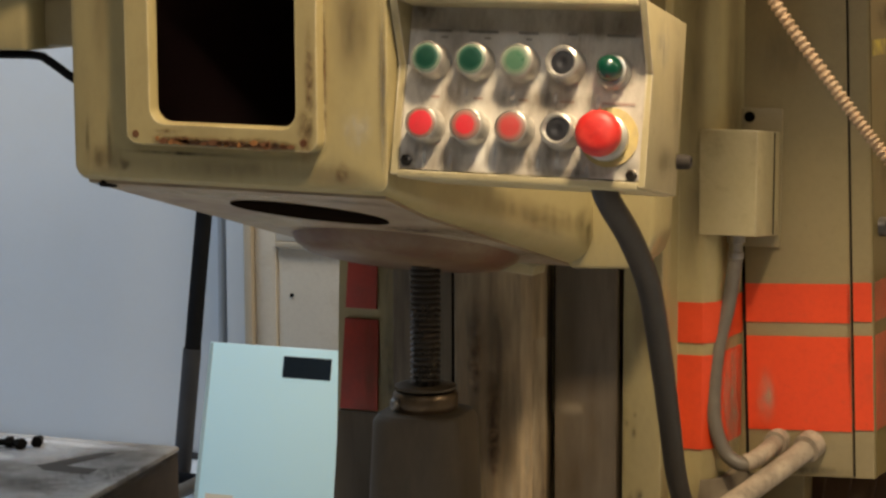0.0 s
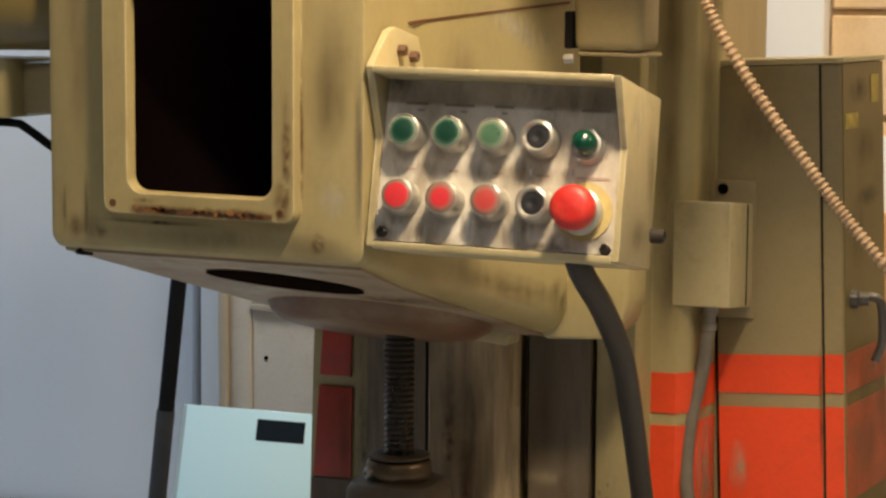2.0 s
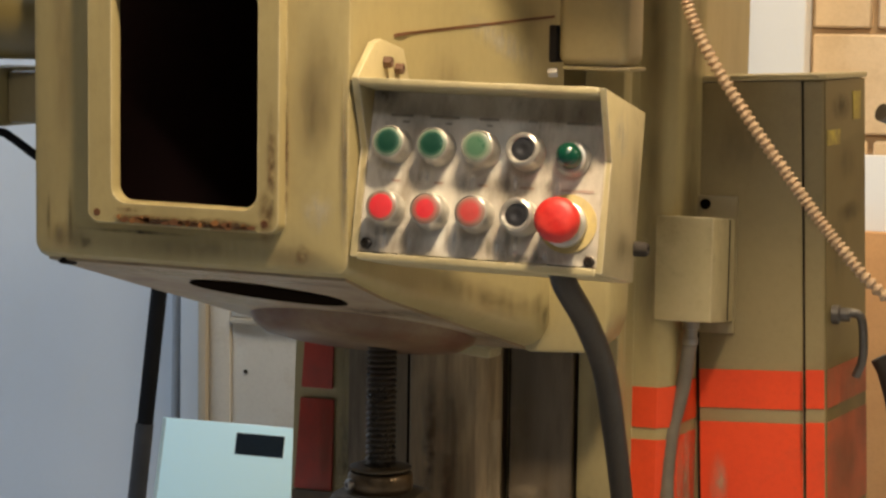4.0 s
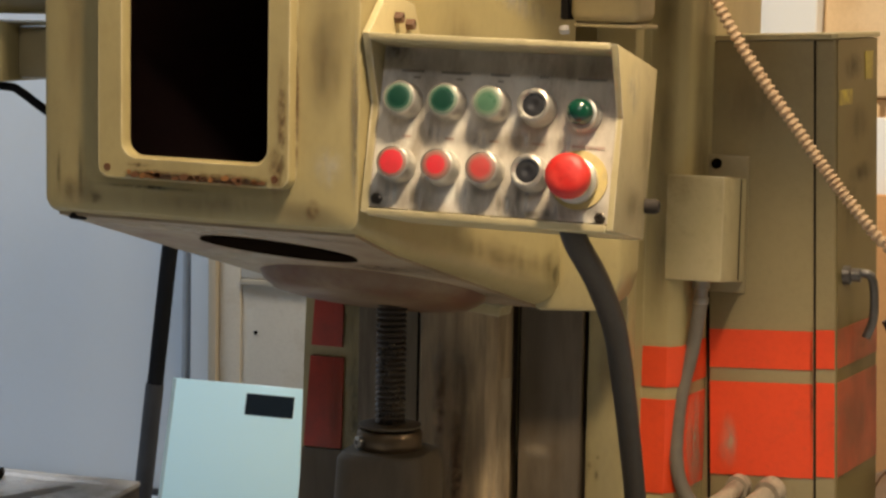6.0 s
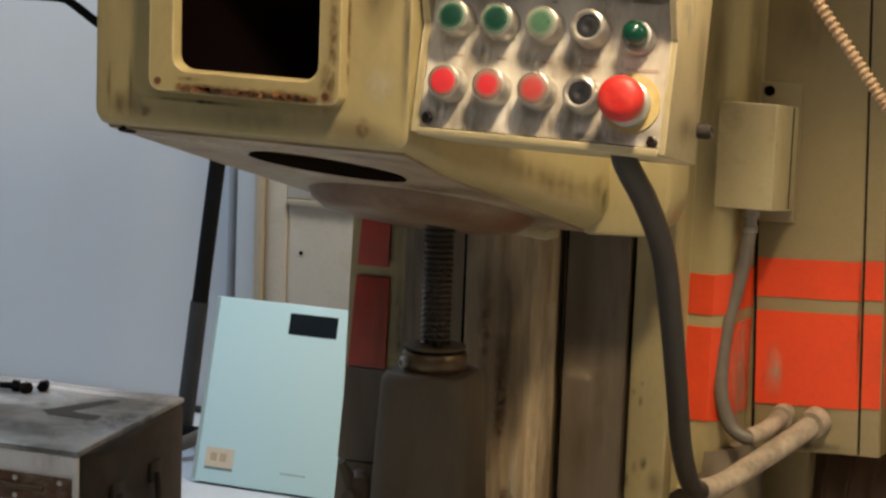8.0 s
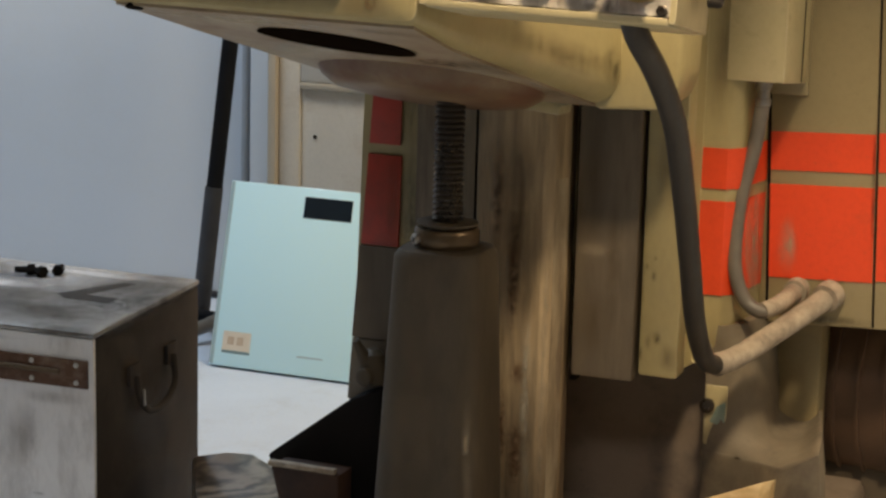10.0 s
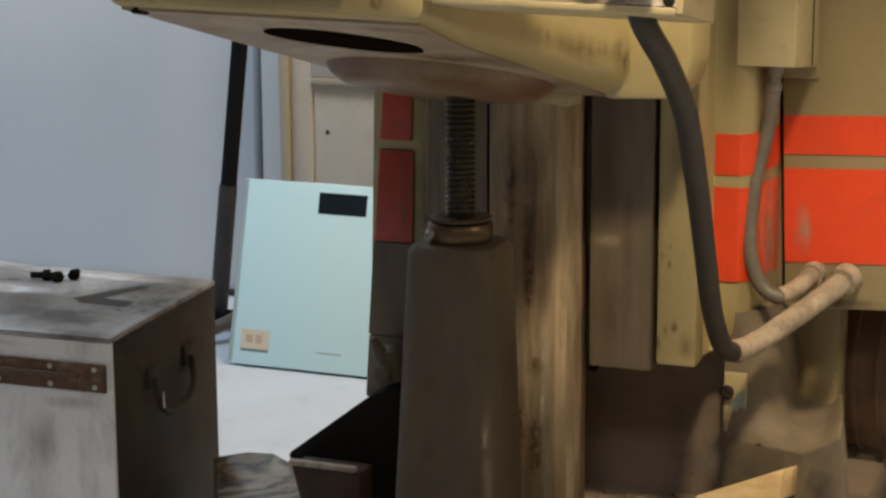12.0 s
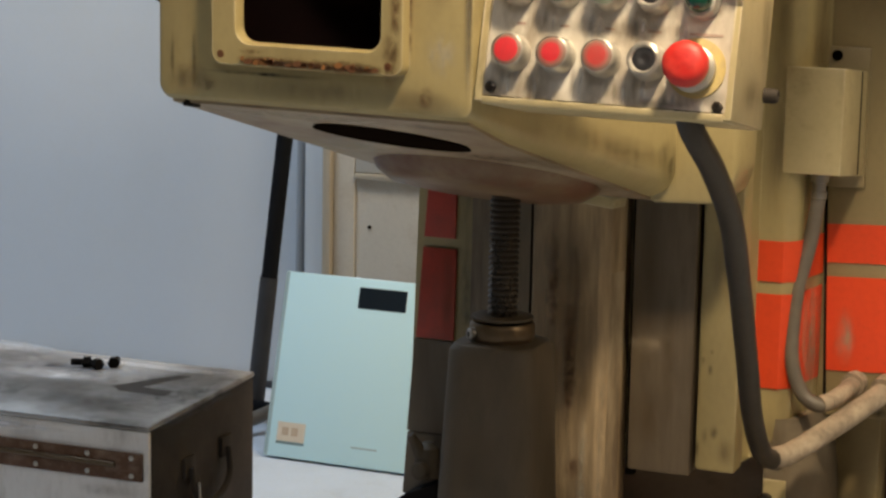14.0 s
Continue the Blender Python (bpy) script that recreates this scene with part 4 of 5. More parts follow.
def push_button(x, z, rim, mid, core):
    """A chrome bezel round a domed cap that pales towards its rim."""
    b = part("push_button", turned(on_plate(x, z), OUT, [(0, 0.0156), (0.003, 0.0156), (0.004, 0.0150), (0.0160, 0.0146), (0.0180, 0.0139), (0.0184, 0.0131), (0.0150, 0.0126)], 36), "chrome", ctrl, "dull chrome push button")
    if core == "black_cap":
        part("cap_rim", turned(on_plate(x, z, 0.0120), OUT, [(0, 0.0126), (0.0060, 0.0126), (0.0066, 0.0116), (0.0046, 0.0096), (0.0020, 0.0092)], 32), "chrome", b)
        part("cap", turned(on_plate(x, z, 0.0130), OUT, [(0, 0.0098), (0.0030, 0.0097), (0.0034, 0.006), (0.0030, 0.0035), (0.0022, 0.001)], 28), core, b)
        return b
    part("cap_rim", turned(on_plate(x, z, 0.0130), OUT, [(0, 0.0126), (0.0050, 0.0126), (0.0058, 0.0108), (0.0060, 0.0102)], 32), rim, b)
    part("cap_middle", turned(on_plate(x, z, 0.0140), OUT, [(0, 0.0103), (0.0050, 0.0103), (0.0053, 0.0088), (0.0054, 0.0078)], 32), mid, b)
    part("cap", turned(on_plate(x, z, 0.0140), OUT, [(0, 0.0079), (0.0054, 0.0079), (0.0057, 0.005), (0.0058, 0.001)], 28), core, b)
    return b


COLS = (0.330, 0.369, 0.408, 0.447)
for x, look_of in zip(COLS, (("green_rim", "green_mid", "green"), ("green_rim", "green_mid", "green"), ("pale_rim", "pale_mid", "green_pale"), ("chrome", "chrome", "black_cap"))):
    push_button(x, 1.003, *look_of)
for x, look_of in zip(COLS, (("red_rim", "red_cap", "red_cap"), ("red_rim", "red_mid", "red_cap"), ("red_rim", "red_mid", "red_soft"), ("chrome", "chrome", "black_cap"))):
    push_button(x, 0.950, *look_of)
lamp = part("pilot_lamp", turned(on_plate(0.4862, 1.0), OUT, [(0, 0.0150), (0.003, 0.0150), (0.004, 0.0135), (0.010, 0.0130), (0.011, 0.0105)], 32), "chrome", ctrl, "green pilot lamp in a chrome ring")
part("lens", turned(on_plate(0.4862, 1.0, 0.010), OUT, [(0, 0.0108), (0.006, 0.0108), (0.011, 0.0092), (0.014, 0.006), (0.0152, 0.001)], 28), "green_glass", lamp, "glossy dark green lens")
est = part("emergency_stop", turned(on_plate(0.4845, 0.9470, 0.001), OUT, [(0, 0.0190), (0.006, 0.0190), (0.008, 0.0160), (0.019, 0.0155)], 36), "chrome", ctrl, "emergency stop with red mushroom head")
part("mushroom_head", turned(on_plate(0.4845, 0.9470, 0.016), OUT, [(0, 0.0155), (0.004, 0.0180), (0.009, 0.0188), (0.014, 0.0181), (0.0175, 0.0155), (0.0192, 0.010), (0.0197, 0.001)], 40), "estop", est, "round red mushroom head")
part("yellow_disc", turned(on_plate(0.4865, 0.9480, 0.0002), OUT, [(0, 0.0245), (0.0012, 0.0245), (0.0014, 0.0235)], 40), "yellow", est, "dirty yellow warning disc")
for x, z in ((0.3135, 0.9215), (0.5075, 0.9190)):
    s = bolt("plate_screw", on_plate(x, z, 0.0002), OUT, 0.0050, 0.003, "screw", ctrl, "small dark plate screw")


def plate_bar(x, z, w, h, mat):
    part("inscription", prism([on_plate(x - w / 2, z, 0.0003), on_plate(x + w / 2, z, 0.0003), on_plate(x + w / 2, z + h, 0.0003), on_plate(x - w / 2, z + h, 0.0003)], OUT * 0.0003), mat, ctrl)


for x, w in ((0.334, 0.020), (0.372, 0.026), (0.411, 0.017), (0.449, 0.008), (0.490, 0.024)):
    plate_bar(x, 1.0275, w, 0.0022, "ink")
for x, w in ((0.338, 0.006), (0.376, 0.006), (0.412, 0.005)):
    plate_bar(x, 1.0225, w, 0.0018, "ink")
for x, w in ((0.334, 0.008), (0.372, 0.008), (0.411, 0.008), (0.449, 0.012), (0.492, 0.028)):
    plate_bar(x, 0.9735, w, 0.0020, "ink_red")
for x, z, a, c, mt in ((0.35, 0.925, 0.03, 0.02, "st_brown"), (0.40, 0.93, 0.012, 0.025, "st_brown"), (0.43, 0.925, 0.02, 0.02, "st_brown"), (0.46, 0.93, 0.01, 0.025, "st_brown"), (0.42, 0.975, 0.08, 0.012, "st_brown"), (0.35, 1.03, 0.05, 0.03, "st_brown"),
                       (0.48, 1.035, 0.035, 0.02, "st_brown"), (0.503, 0.925, 0.014, 0.012, "st_dark"), (0.3145, 0.922, 0.009, 0.009, "st_dark"), (0.318, 1.046, 0.018, 0.014, "st_dark"), (0.46, 0.918, 0.03, 0.006, "st_dark")):
    stain(on_plate(x, z, 0.0007), (a, 0, 0), UP * c, mt, ctrl, "grime")
for x, z, h in ((0.322, 0.928, 0.014), (0.345, 0.925, 0.012), (0.384, 0.930, 0.016), (0.421, 0.926, 0.012), (0.437, 0.931, 0.016), (0.463, 0.924, 0.010), (0.355, 0.979, 0.010), (0.395, 0.978, 0.012), (0.432, 0.979, 0.010), (0.468, 0.977, 0.012)):
    stain(on_plate(x, z, 0.0009), (0.0035, 0, 0), UP * h, "st_brown", ctrl, "drip")
    stain(on_plate(x + 0.007, z - 0.002, 0.0010), (0.0028, 0, 0), UP * h, "st_plate", ctrl, "drip")
for y, z, a, c, mt in ((0.06, 0.925, 0.035, 0.02, "st_brown"), (0.05, 1.02, 0.03, 0.03, "st_pale"), (0.10, 0.98, 0.02, 0.05, "st_brown")):
    stain((0.5196, y, z), (0, a, 0), (0, 0, c), mt, ctrl, "grime")
for y, z in ((0.058, 1.072), (0.086, 1.066)):
    bolt("mounting_bolt", (0.3067, y, z), (1, 0, 0), 0.0055, 0.007, "rust", ctrl, "rusty mounting bolt")
bolt("gland", (0.519, 0.104, 0.921), (1, 0, 0), 0.0065, 0.012, "chest_side", ctrl, "dark cable gland")
level_out(list(ctrl.children) + [q for p in ctrl.children for q in p.children], 0.50, 0.018)

# ---- electrical cabinet ----
cab = thing("electrical_cabinet", (0.53, 0.80, 0.506), "olive steel electrical cabinet with orange-red stripes on the column", "electrical cabinet")


def cab_side(y, out=0.0):
    return 0.590 + 0.171 * (y - 0.69) + out


def side_sheet(name, y0, y1, z0, z1, d0, d1, mat, label="", tilt=0.0):
    """A flat piece lying on the cabinet's side."""
    return part(name, prism([(cab_side(y0, d0), y0, z0), (cab_side(y0, d1), y0, z0), (cab_side(y1, d1), y1, z0 + tilt), (cab_side(y1, d0), y1, z0 + tilt)], (0, 0, z1 - z0)), mat, cab, label)


part("body", prism([(0.436, 0.690, 0.506), (cab_side(0.69), 0.690, 0.506), (cab_side(0.83), 0.83, 0.506), (0.456, 0.83, 0.506)], (0, 0, 0.545), 0.0025), "paint_cab", cab)
part("lid", prism([(0.440, 0.684, 1.0515), (0.586, 0.684, 1.0515), (cab_side(0.69, 0.003), 0.690, 1.0515), (cab_side(0.834, 0.003), 0.834, 1.0515), (0.452, 0.834, 1.0515)], (0, 0, 0.006), 0.001), "paint_box", cab, "cabinet top in paler paint than the body")
side_sheet("side_sheet", 0.692, 0.829, 0.509, 1.050, 0.0002, 0.0014, "gloss_side", "glossy olive side sheet, dimmer light put into its colour")
part("door", box(0.449, 0.5665, 0.684, 0.6895, 0.509, 1.0505, 0.0015), "paint_cab", cab)
part("door_gap", box(0.5665, 0.5684, 0.687, 0.6905, 0.509, 1.05), "gasket", cab)
part("side_gap", box(0.4455, 0.4488, 0.6865, 0.6925, 0.509, 1.05), "gasket", cab)
for z0, z1 in ((0.561, 0.668), (0.684, 0.7275)):
    part("red_band", box(0.4495, 0.5663, 0.6825, 0.6838, z0, z1), "red", cab, "bright orange-red stripe")
    part("red_band", box(0.5690, cab_side(0.69, -0.0005), 0.6883, 0.6897, z0 + 0.001, z1 + 0.001), "red", cab, "bright orange-red stripe")
    side_sheet("red_band", 0.692, 0.828, z0 + 0.001, z1 + 0.001, 0.0016, 0.0024, "red_side", "soiled orange-red stripe, darkened along with the side")
part("latch", join(turned((cab_side(0.716), 0.716, 0.788), (1, 0.0, 0), [(0, 0.011), (0.008, 0.011), (0.010, 0.008), (0.020, 0.008)], 16),
                   tube([(0.604, 0.716, 0.789), (0.619, 0.716, 0.790), (0.6265, 0.717, 0.784), (0.6285, 0.719, 0.765), (0.6270, 0.722, 0.738), (0.6190, 0.724, 0.717)], 0.0052, 10)),
     "dark_steel", cab, "dark steel latch handle")
side_sheet("sticker", 0.785, 0.812, 1.004, 1.036, 0.0016, 0.0022, "sticker_yellow", "torn yellow sticker")
side_sheet("sticker", 0.697, 0.740, 0.978, 0.995, 0.0016, 0.0022, "sticker_yellow", "torn yellow sticker")
for y, z, a, c, mt in ((0.76, 0.955, 0.05, 0.030, "st_brown"), (0.74, 1.02, 0.04, 0.02, "st_dark"), (0.77, 0.90, 0.05, 0.016, "st_dark"), (0.73, 0.86, 0.04, 0.05, "st_brown"), (0.76, 0.70, 0.06, 0.05, "st_brown"), (0.75, 0.62, 0.06, 0.08, "st_brown")):
    stain((cab_side(y, 0.0030), y, z), (0.171 * a, a, 0), (0, 0, c), mt, cab, "grime")
for x, z, a, c, mt in ((0.505, 0.545, 0.05, 0.02, "st_dust"), (0.52, 0.515, 0.06, 0.008, "st_dark"), (0.50, 0.98, 0.05, 0.05, "st_brown"), (0.565, 0.66, 0.003, 0.10, "st_dark"), (0.47, 0.60, 0.014, 0.04, "st_dust")):
    stain((x, 0.6820, z), (a, 0, 0), (0, 0, c), mt, cab, "grime")
# the cabinet hangs slightly askew on the column
for ob in cab.children:
    for v in ob.data.vertices:
        dx, dz = v.co.x - 0.50, v.co.z - 0.70
        v.co.x, v.co.z = 0.504 + dx - 0.040 * dz, 0.70 + dz + 0.042 * dx

# ---- junction box ----
jb = thing("junction_box", (0.455, 0.62, 0.787), "small beige junction box on the column", "junction box")
housing = part("housing", prism([(0.4175, 0.600, 0.790), (0.4812, 0.600, 0.790), (0.4900, 0.678, 0.782), (0.4255, 0.678, 0.782)], (0, 0, 0.1155), 0.0025), "paint_box", jb)
part("lid_seam", prism([(0.4212, 0.6560, 0.7860), (0.4884, 0.6560, 0.7860), (0.4886, 0.6575, 0.7860), (0.4214, 0.6575, 0.7860)], (0, 0, 0.1125)), "gasket", jb)
# darker olive puts the shade behind the housing into the plate's colour
part("back_plate", box(0.416, 0.4918, 0.6785, 0.684, 0.768, 0.923, 0.002), "paint_cab", jb)
# black stud standing in for the dark hole in the back plate
bolt("fixing_screw", (0.455, 0.6785, 0.9135), (0, -1, 0), 0.006, 0.003, "void", jb)
part("gland", turned((0.453, 0.630, 0.787), (0, 0, -1), [(0, 0.010), (0.008, 0.010), (0.009, 0.0075), (0.018, 0.0075), (0.019, 0.009), (0.026, 0.009)], 16), "steel", jb, "steel cable gland")

# ---- cables ----
cb = part("conduit", tube([(0.453, 0.630, 0.764), (0.446, 0.630, 0.712), (0.437, 0.620, 0.662), (0.434, 0.615, 0.611), (0.438, 0.610, 0.574), (0.450, 0.610, 0.546), (0.468, 0.610, 0.535), (0.480, 0.620, 0.538)], 0.0082, 14), "conduit")
tagged(cb, "grey flexible conduit hanging from the junction box", "cable conduit")
part("dusty_end", tube([(0.470, 0.611, 0.5355), (0.481, 0.626, 0.539), (0.489, 0.655, 0.544), (0.494, 0.690, 0.549)], 0.0099, 14), "dust_hose", cb, "dusty pale hose end")
part("collar", turned((0.492, 0.672, 0.547), (0.1, 1, 0.12), [(0, 0.0135), (0.014, 0.0135)], 18), "dust_hose", cb)
cc = part("main_cable", tube([(0.468, 0.040, 0.925), (0.473, 0.050, 0.895), (0.479, 0.100, 0.855), (0.478, 0.170, 0.801), (0.468, 0.250, 0.726), (0.456, 0.330, 0.650), (0.4425, 0.420, 0.563), (0.4375, 0.490, 0.507), (0.443, 0.530, 0.489)], 0.0109, 18), "rubber")
tagged(cc, "thick grey rubber cable sagging below the control box", "cable")
part("dusty_end", tube([(0.4400, 0.521, 0.4925), (0.457, 0.548, 0.496), (0.496, 0.620, 0.520), (0.535, 0.690, 0.548)], 0.0122, 16), "dust_hose", cc, "dusty pale hose end")
part("collar", turned((0.527, 0.671, 0.543), (0.35, 1, 0.3), [(0, 0.0165), (0.016, 0.0165)], 18), "dust_hose", cc)


def spiral(i):
    return (0.0036, 0.0056, 0.0058, 0.0040)[i % 4]


sp = part("spiral_hose", tube([(0.520, 0.15, 1.642), (0.528, 0.15, 1.30), (0.540, 0.15, 1.162), (0.546, 0.15, 1.136), (0.560, 0.15, 1.102), (0.584, 0.15, 1.062), (0.611, 0.15, 1.023), (0.639, 0.15, 0.986), (0.664, 0.15, 0.953), (0.688, 0.15, 0.924), (0.722, 0.15, 0.889), (0.79, 0.16, 0.845), (0.85, 0.20, 0.62), (0.87, 0.26, 0.25), (0.87, 0.30, 0.008)],
                              0.006, 12, 32, spiral), "spiral", angle=20)
tagged(sp, "tan spiral-wound metal hose hanging beside the machine", "metal hose")
# ---- bathroom scale ----
sc = thing("bathroom_scale", (-0.72, 1.86, 0.0), "mint glass bathroom scale leaning upright on the floor", "bathroom scale")
S_O, S_R, S_U = Vector((-0.868, 1.852, 0.003)), Vector((1, 0.0, 0.0)), Vector((-0.027, 0.148, 0.333)).normalized()
S_N = S_R.cross(S_U)


def on_scale(u, v, d=0.0):
    return S_O + S_R * u + S_U * v + S_N * d


def scale_slab(u0, u1, v0, v1, d0, d1, mat, name, label="", bevel=0.0):
    return part(name, prism([on_scale(u0, v0, d0), on_scale(u1, v0, d0), on_scale(u1, v1, d0), on_scale(u0, v1, d0)], S_N * (d1 - d0), bevel), mat, sc, label)


scale_slab(0, 0.318, 0, 0.3655, 0.0, 0.007, "glass_blue", "glass_top", "mint green glass top", 0.0015)
scale_slab(0.0006, 0.0085, 0.002, 0.3635, 0.0071, 0.0074, "glass_rim", "edge_band", "grey bevelled glass edge")
scale_slab(0.004, 0.314, 0.004, 0.3615, -0.019, -0.0005, "glass_edge", "base_shell", "dark grey underside shell", 0.003)
scale_slab(0.162, 0.263, 0.305, 0.347, 0.0072, 0.0076, "display", "display", "dark rectangular display")
scale_slab(0.024, 0.083, 0.031, 0.068, 0.0072, 0.0075, "sticker", "sticker", "beige paper sticker")
scale_slab(0.024, 0.083, 0.0255, 0.0305, 0.0072, 0.0075, "glass_edge", "sticker_line")
scale_slab(0.034, 0.048, 0.042, 0.058, 0.0076, 0.0078, "ink_soft", "inscription")
scale_slab(0.054, 0.068, 0.042, 0.058, 0.0076, 0.0078, "ink_soft", "inscription")
scale_slab(0.183, 0.236, 0.034, 0.037, 0.0072, 0.0074, "ink_glass", "inscription")

# ---- pole, pipe and door behind ----
pole = thing("black_stand", (-1.02, 2.1, 0.0), "black tubular stand leaning beside the wall", "stand")
part("pole", tube([(-1.0195, 2.095, 0.01), (-0.990, 2.10, 0.29), (-0.957, 2.105, 0.594), (-0.902, 2.12, 1.1)], 0.0165, 16), "black_pole", pole)
part("sleeve", tube([(-1.0160, 2.094, 0.045), (-0.9890, 2.099, 0.30)], 0.0185, 16, 2), "grey_pole", pole, "worn grey sleeve")
part("foot_pad", turned((-1.02, 2.08, 0.035), (1, -0.2, 0), [(0, 0.012), (0.05, 0.012), (0.055, 0.009)], 14), "black_pole", pole, "black rubber foot")
pipe = part("wall_pipe", tube([(-1.047, 2.345, 0.0), (-1.044, 2.345, 0.3), (-1.036, 2.345, 1.0), (-1.02, 2.345, 2.2)], 0.009, 10, 2), "pipe_grey")
tagged(pipe, "thin grey pipe on the wall", "pipe")
hose = part("floor_hose", tube([(-1.10, 2.05, 0.016), (-1.03, 1.96, 0.016), (-0.97, 1.98, 0.03), (-0.93, 2.08, 0.05)], 0.014, 12), "conduit")
tagged(hose, "grey hose lying on the floor", "hose")
fr = part("trim", box(-1.030, -0.958, 2.338, 2.3595, 0.0, 2.1, 0.003), "white_wall")
tagged(fr, "white painted door lining on the wall", "trim", kind="structure")
dr = thing("panel_door", (-0.6, 2.28, 0.0), "cream painted panel door standing against the wall", "door")
part("side_edge", box(-0.955, -0.937, 2.27, 2.34, 0.0, 1.0, 0.002), "door_frame", dr)
part("stile", box(-0.936, -0.888, 2.285, 2.34, 0.0, 1.0, 0.002), "door", dr)
part("rail", box(-0.887, -0.20, 2.285, 2.34, 0.50, 1.0, 0.003), "door", dr)
part("panel", box(-0.887, -0.20, 2.292, 2.335, 0.0, 0.485, 0.002), "door", dr)
part("keyhole", turned((-0.855, 2.2915, 0.386), (0, -1, 0.3), [(0, 0.0045), (0.001, 0.0045)], 10), "void", dr)
part("moulding", box(-0.887, -0.20, 2.280, 2.335, 0.4855, 0.499, 0.003), "door_frame", dr)

# ---- metal chest with bolts on it ----
chest = thing("metal_chest", (-0.56, 0.75, 0.0), "worn dark metal chest with rusty hinge strips", "metal chest")
C_A, C_B = Vector((-0.9993, -0.037, 0)), Vector((-0.080, 0.9968, 0))


def on_chest(a, c, z):
    """Along the front to the side, back from the front, and up."""
    return Vector((-0.3605, 0.577, 0)) + C_A * a + C_B * c + Vector((0, 0, z))


def chest_box(a0, a1, c0, c1, z0, z1, bevel=0.0, seg=2):
    return prism([on_chest(a0, c0, z0), on_chest(a1, c0, z0), on_chest(a1, c1, z0), on_chest(a0, c1, z0)], (0, 0, z1 - z0), bevel, seg)


part("lid_top", chest_box(-0.001, 0.52, -0.001, 0.328, 0.4110, 0.4185, 0.003, 2), "chest_top", chest, "smudged worn metal top")
part("front_face", chest_box(0.0, 0.518, 0.0, 0.006, 0.0, 0.4105, 0.001), "chest_front", chest, "scratched metal front, its brightness put into the colour")
part("side_face", chest_box(0.0005, 0.006, 0.0065, 0.326, 0.0, 0.4105, 0.001), "chest_side", chest, "stained side, its shade put into the dark colour")
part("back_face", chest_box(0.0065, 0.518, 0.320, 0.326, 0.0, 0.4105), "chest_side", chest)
hg = part("hinge_strip", chest_box(0.007, 0.34, -0.005, -0.0005, 0.347, 0.383, 0.001), "rust", chest, "rusty hinge strip")
part("hinge_pin", tube([on_chest(0.045, -0.006, 0.3665), on_chest(0.34, -0.006, 0.3685)], 0.0035, 10, 1), "bronze", hg, "brown hinge pin")
for a in (0.022, 0.085, 0.16, 0.23, 0.30):
    for z in (0.377, 0.354):
        bolt("rivet", on_chest(a, -0.005, z), -C_B, 0.0036, 0.002, "chrome", hg, "bright rivet")
hd = part("side_handle", tube([on_chest(-0.006, 0.112, 0.337), on_chest(-0.011, 0.114, 0.305), on_chest(-0.012, 0.140, 0.283), on_chest(-0.012, 0.185, 0.281), on_chest(-0.012, 0.220, 0.300), on_chest(-0.006, 0.228, 0.337)], 0.0046, 10), "chest_side", chest, "dark drop handle")
for c in (0.112, 0.228):
    part("handle_plate", chest_box(-0.005, 0.0, c - 0.016, c + 0.016, 0.325, 0.352, 0.001), "chest_side", hd)
# thin bright sliver added to show the glint on the handle
part("worn_glint", tube([on_chest(-0.0158, 0.1145, 0.318), on_chest(-0.0160, 0.1155, 0.296)], 0.0016, 6, 2), "steel", hd, "pale sliver standing in for a glint")
for a, c, u, v, mt in ((0.14, 0.17, 0.035, 0.012, "st_dark"), (0.105, 0.195, 0.012, 0.035, "st_dark"), (0.30, 0.10, 0.25, 0.06, "st_dark"), (0.12, 0.08, 0.12, 0.05, "st_dark"), (0.24, 0.24, 0.16, 0.05, "st_glare"), (0.20, 0.29, 0.20, 0.03, "st_glare"),
                       (0.38, 0.22, 0.14, 0.12, "st_glare"), (0.28, 0.26, 0.20, 0.08, "st_glare"), (0.42, 0.12, 0.10, 0.10, "st_glare"), (0.40, 0.30, 0.14, 0.06, "st_glare"), (0.26, 0.20, 0.12, 0.05, "st_glare"), (0.44, 0.20, 0.10, 0.14, "st_glare"), (0.36, 0.03, 0.16, 0.03, "st_glare"), (0.04, 0.28, 0.06, 0.08, "st_brown"), (0.05, 0.12, 0.06, 0.10, "st_dark"),
                       (0.07, 0.17, 0.10, 0.16, "st_dark"), (0.10, 0.06, 0.14, 0.07, "st_brown"), (0.02, 0.17, 0.03, 0.17, "st_dark"), (0.16, 0.13, 0.12, 0.08, "st_brown")):
    stain(on_chest(a, c, 0.4197 if mt == "st_glare" else 0.4190), C_A * u, C_B * v, mt, chest, "smudge")
mark = prism([on_chest(0.052, 0.150, 0.4187), on_chest(0.118, 0.150, 0.4187), on_chest(0.140, 0.170, 0.4187), on_chest(0.085, 0.262, 0.4187), on_chest(0.066, 0.262, 0.4187), on_chest(0.102, 0.180, 0.4187), on_chest(0.052, 0.176, 0.4187)], (0, 0, 0.0004))
part("oil_mark", mark, "chest_side", chest, "dark angular oil mark")
# white line paints the highlight along the front's top edge
stain(on_chest(0.30, -0.0012, 0.401), C_A * 0.22, (0, 0, 0.007), "st_glare", chest, "smudge")
for a, z, u, v, mt in ((0.10, 0.28, 0.03, 0.05, "st_brown"), (0.25, 0.22, 0.05, 0.06, "st_brown"), (0.06, 0.33, 0.05, 0.012, "st_brown"), (0.08, 0.20, 0.012, 0.003, "st_dark")):
    stain(on_chest(a, -0.0006, z), C_A * u, (0, 0, v), mt, chest, "smudge")
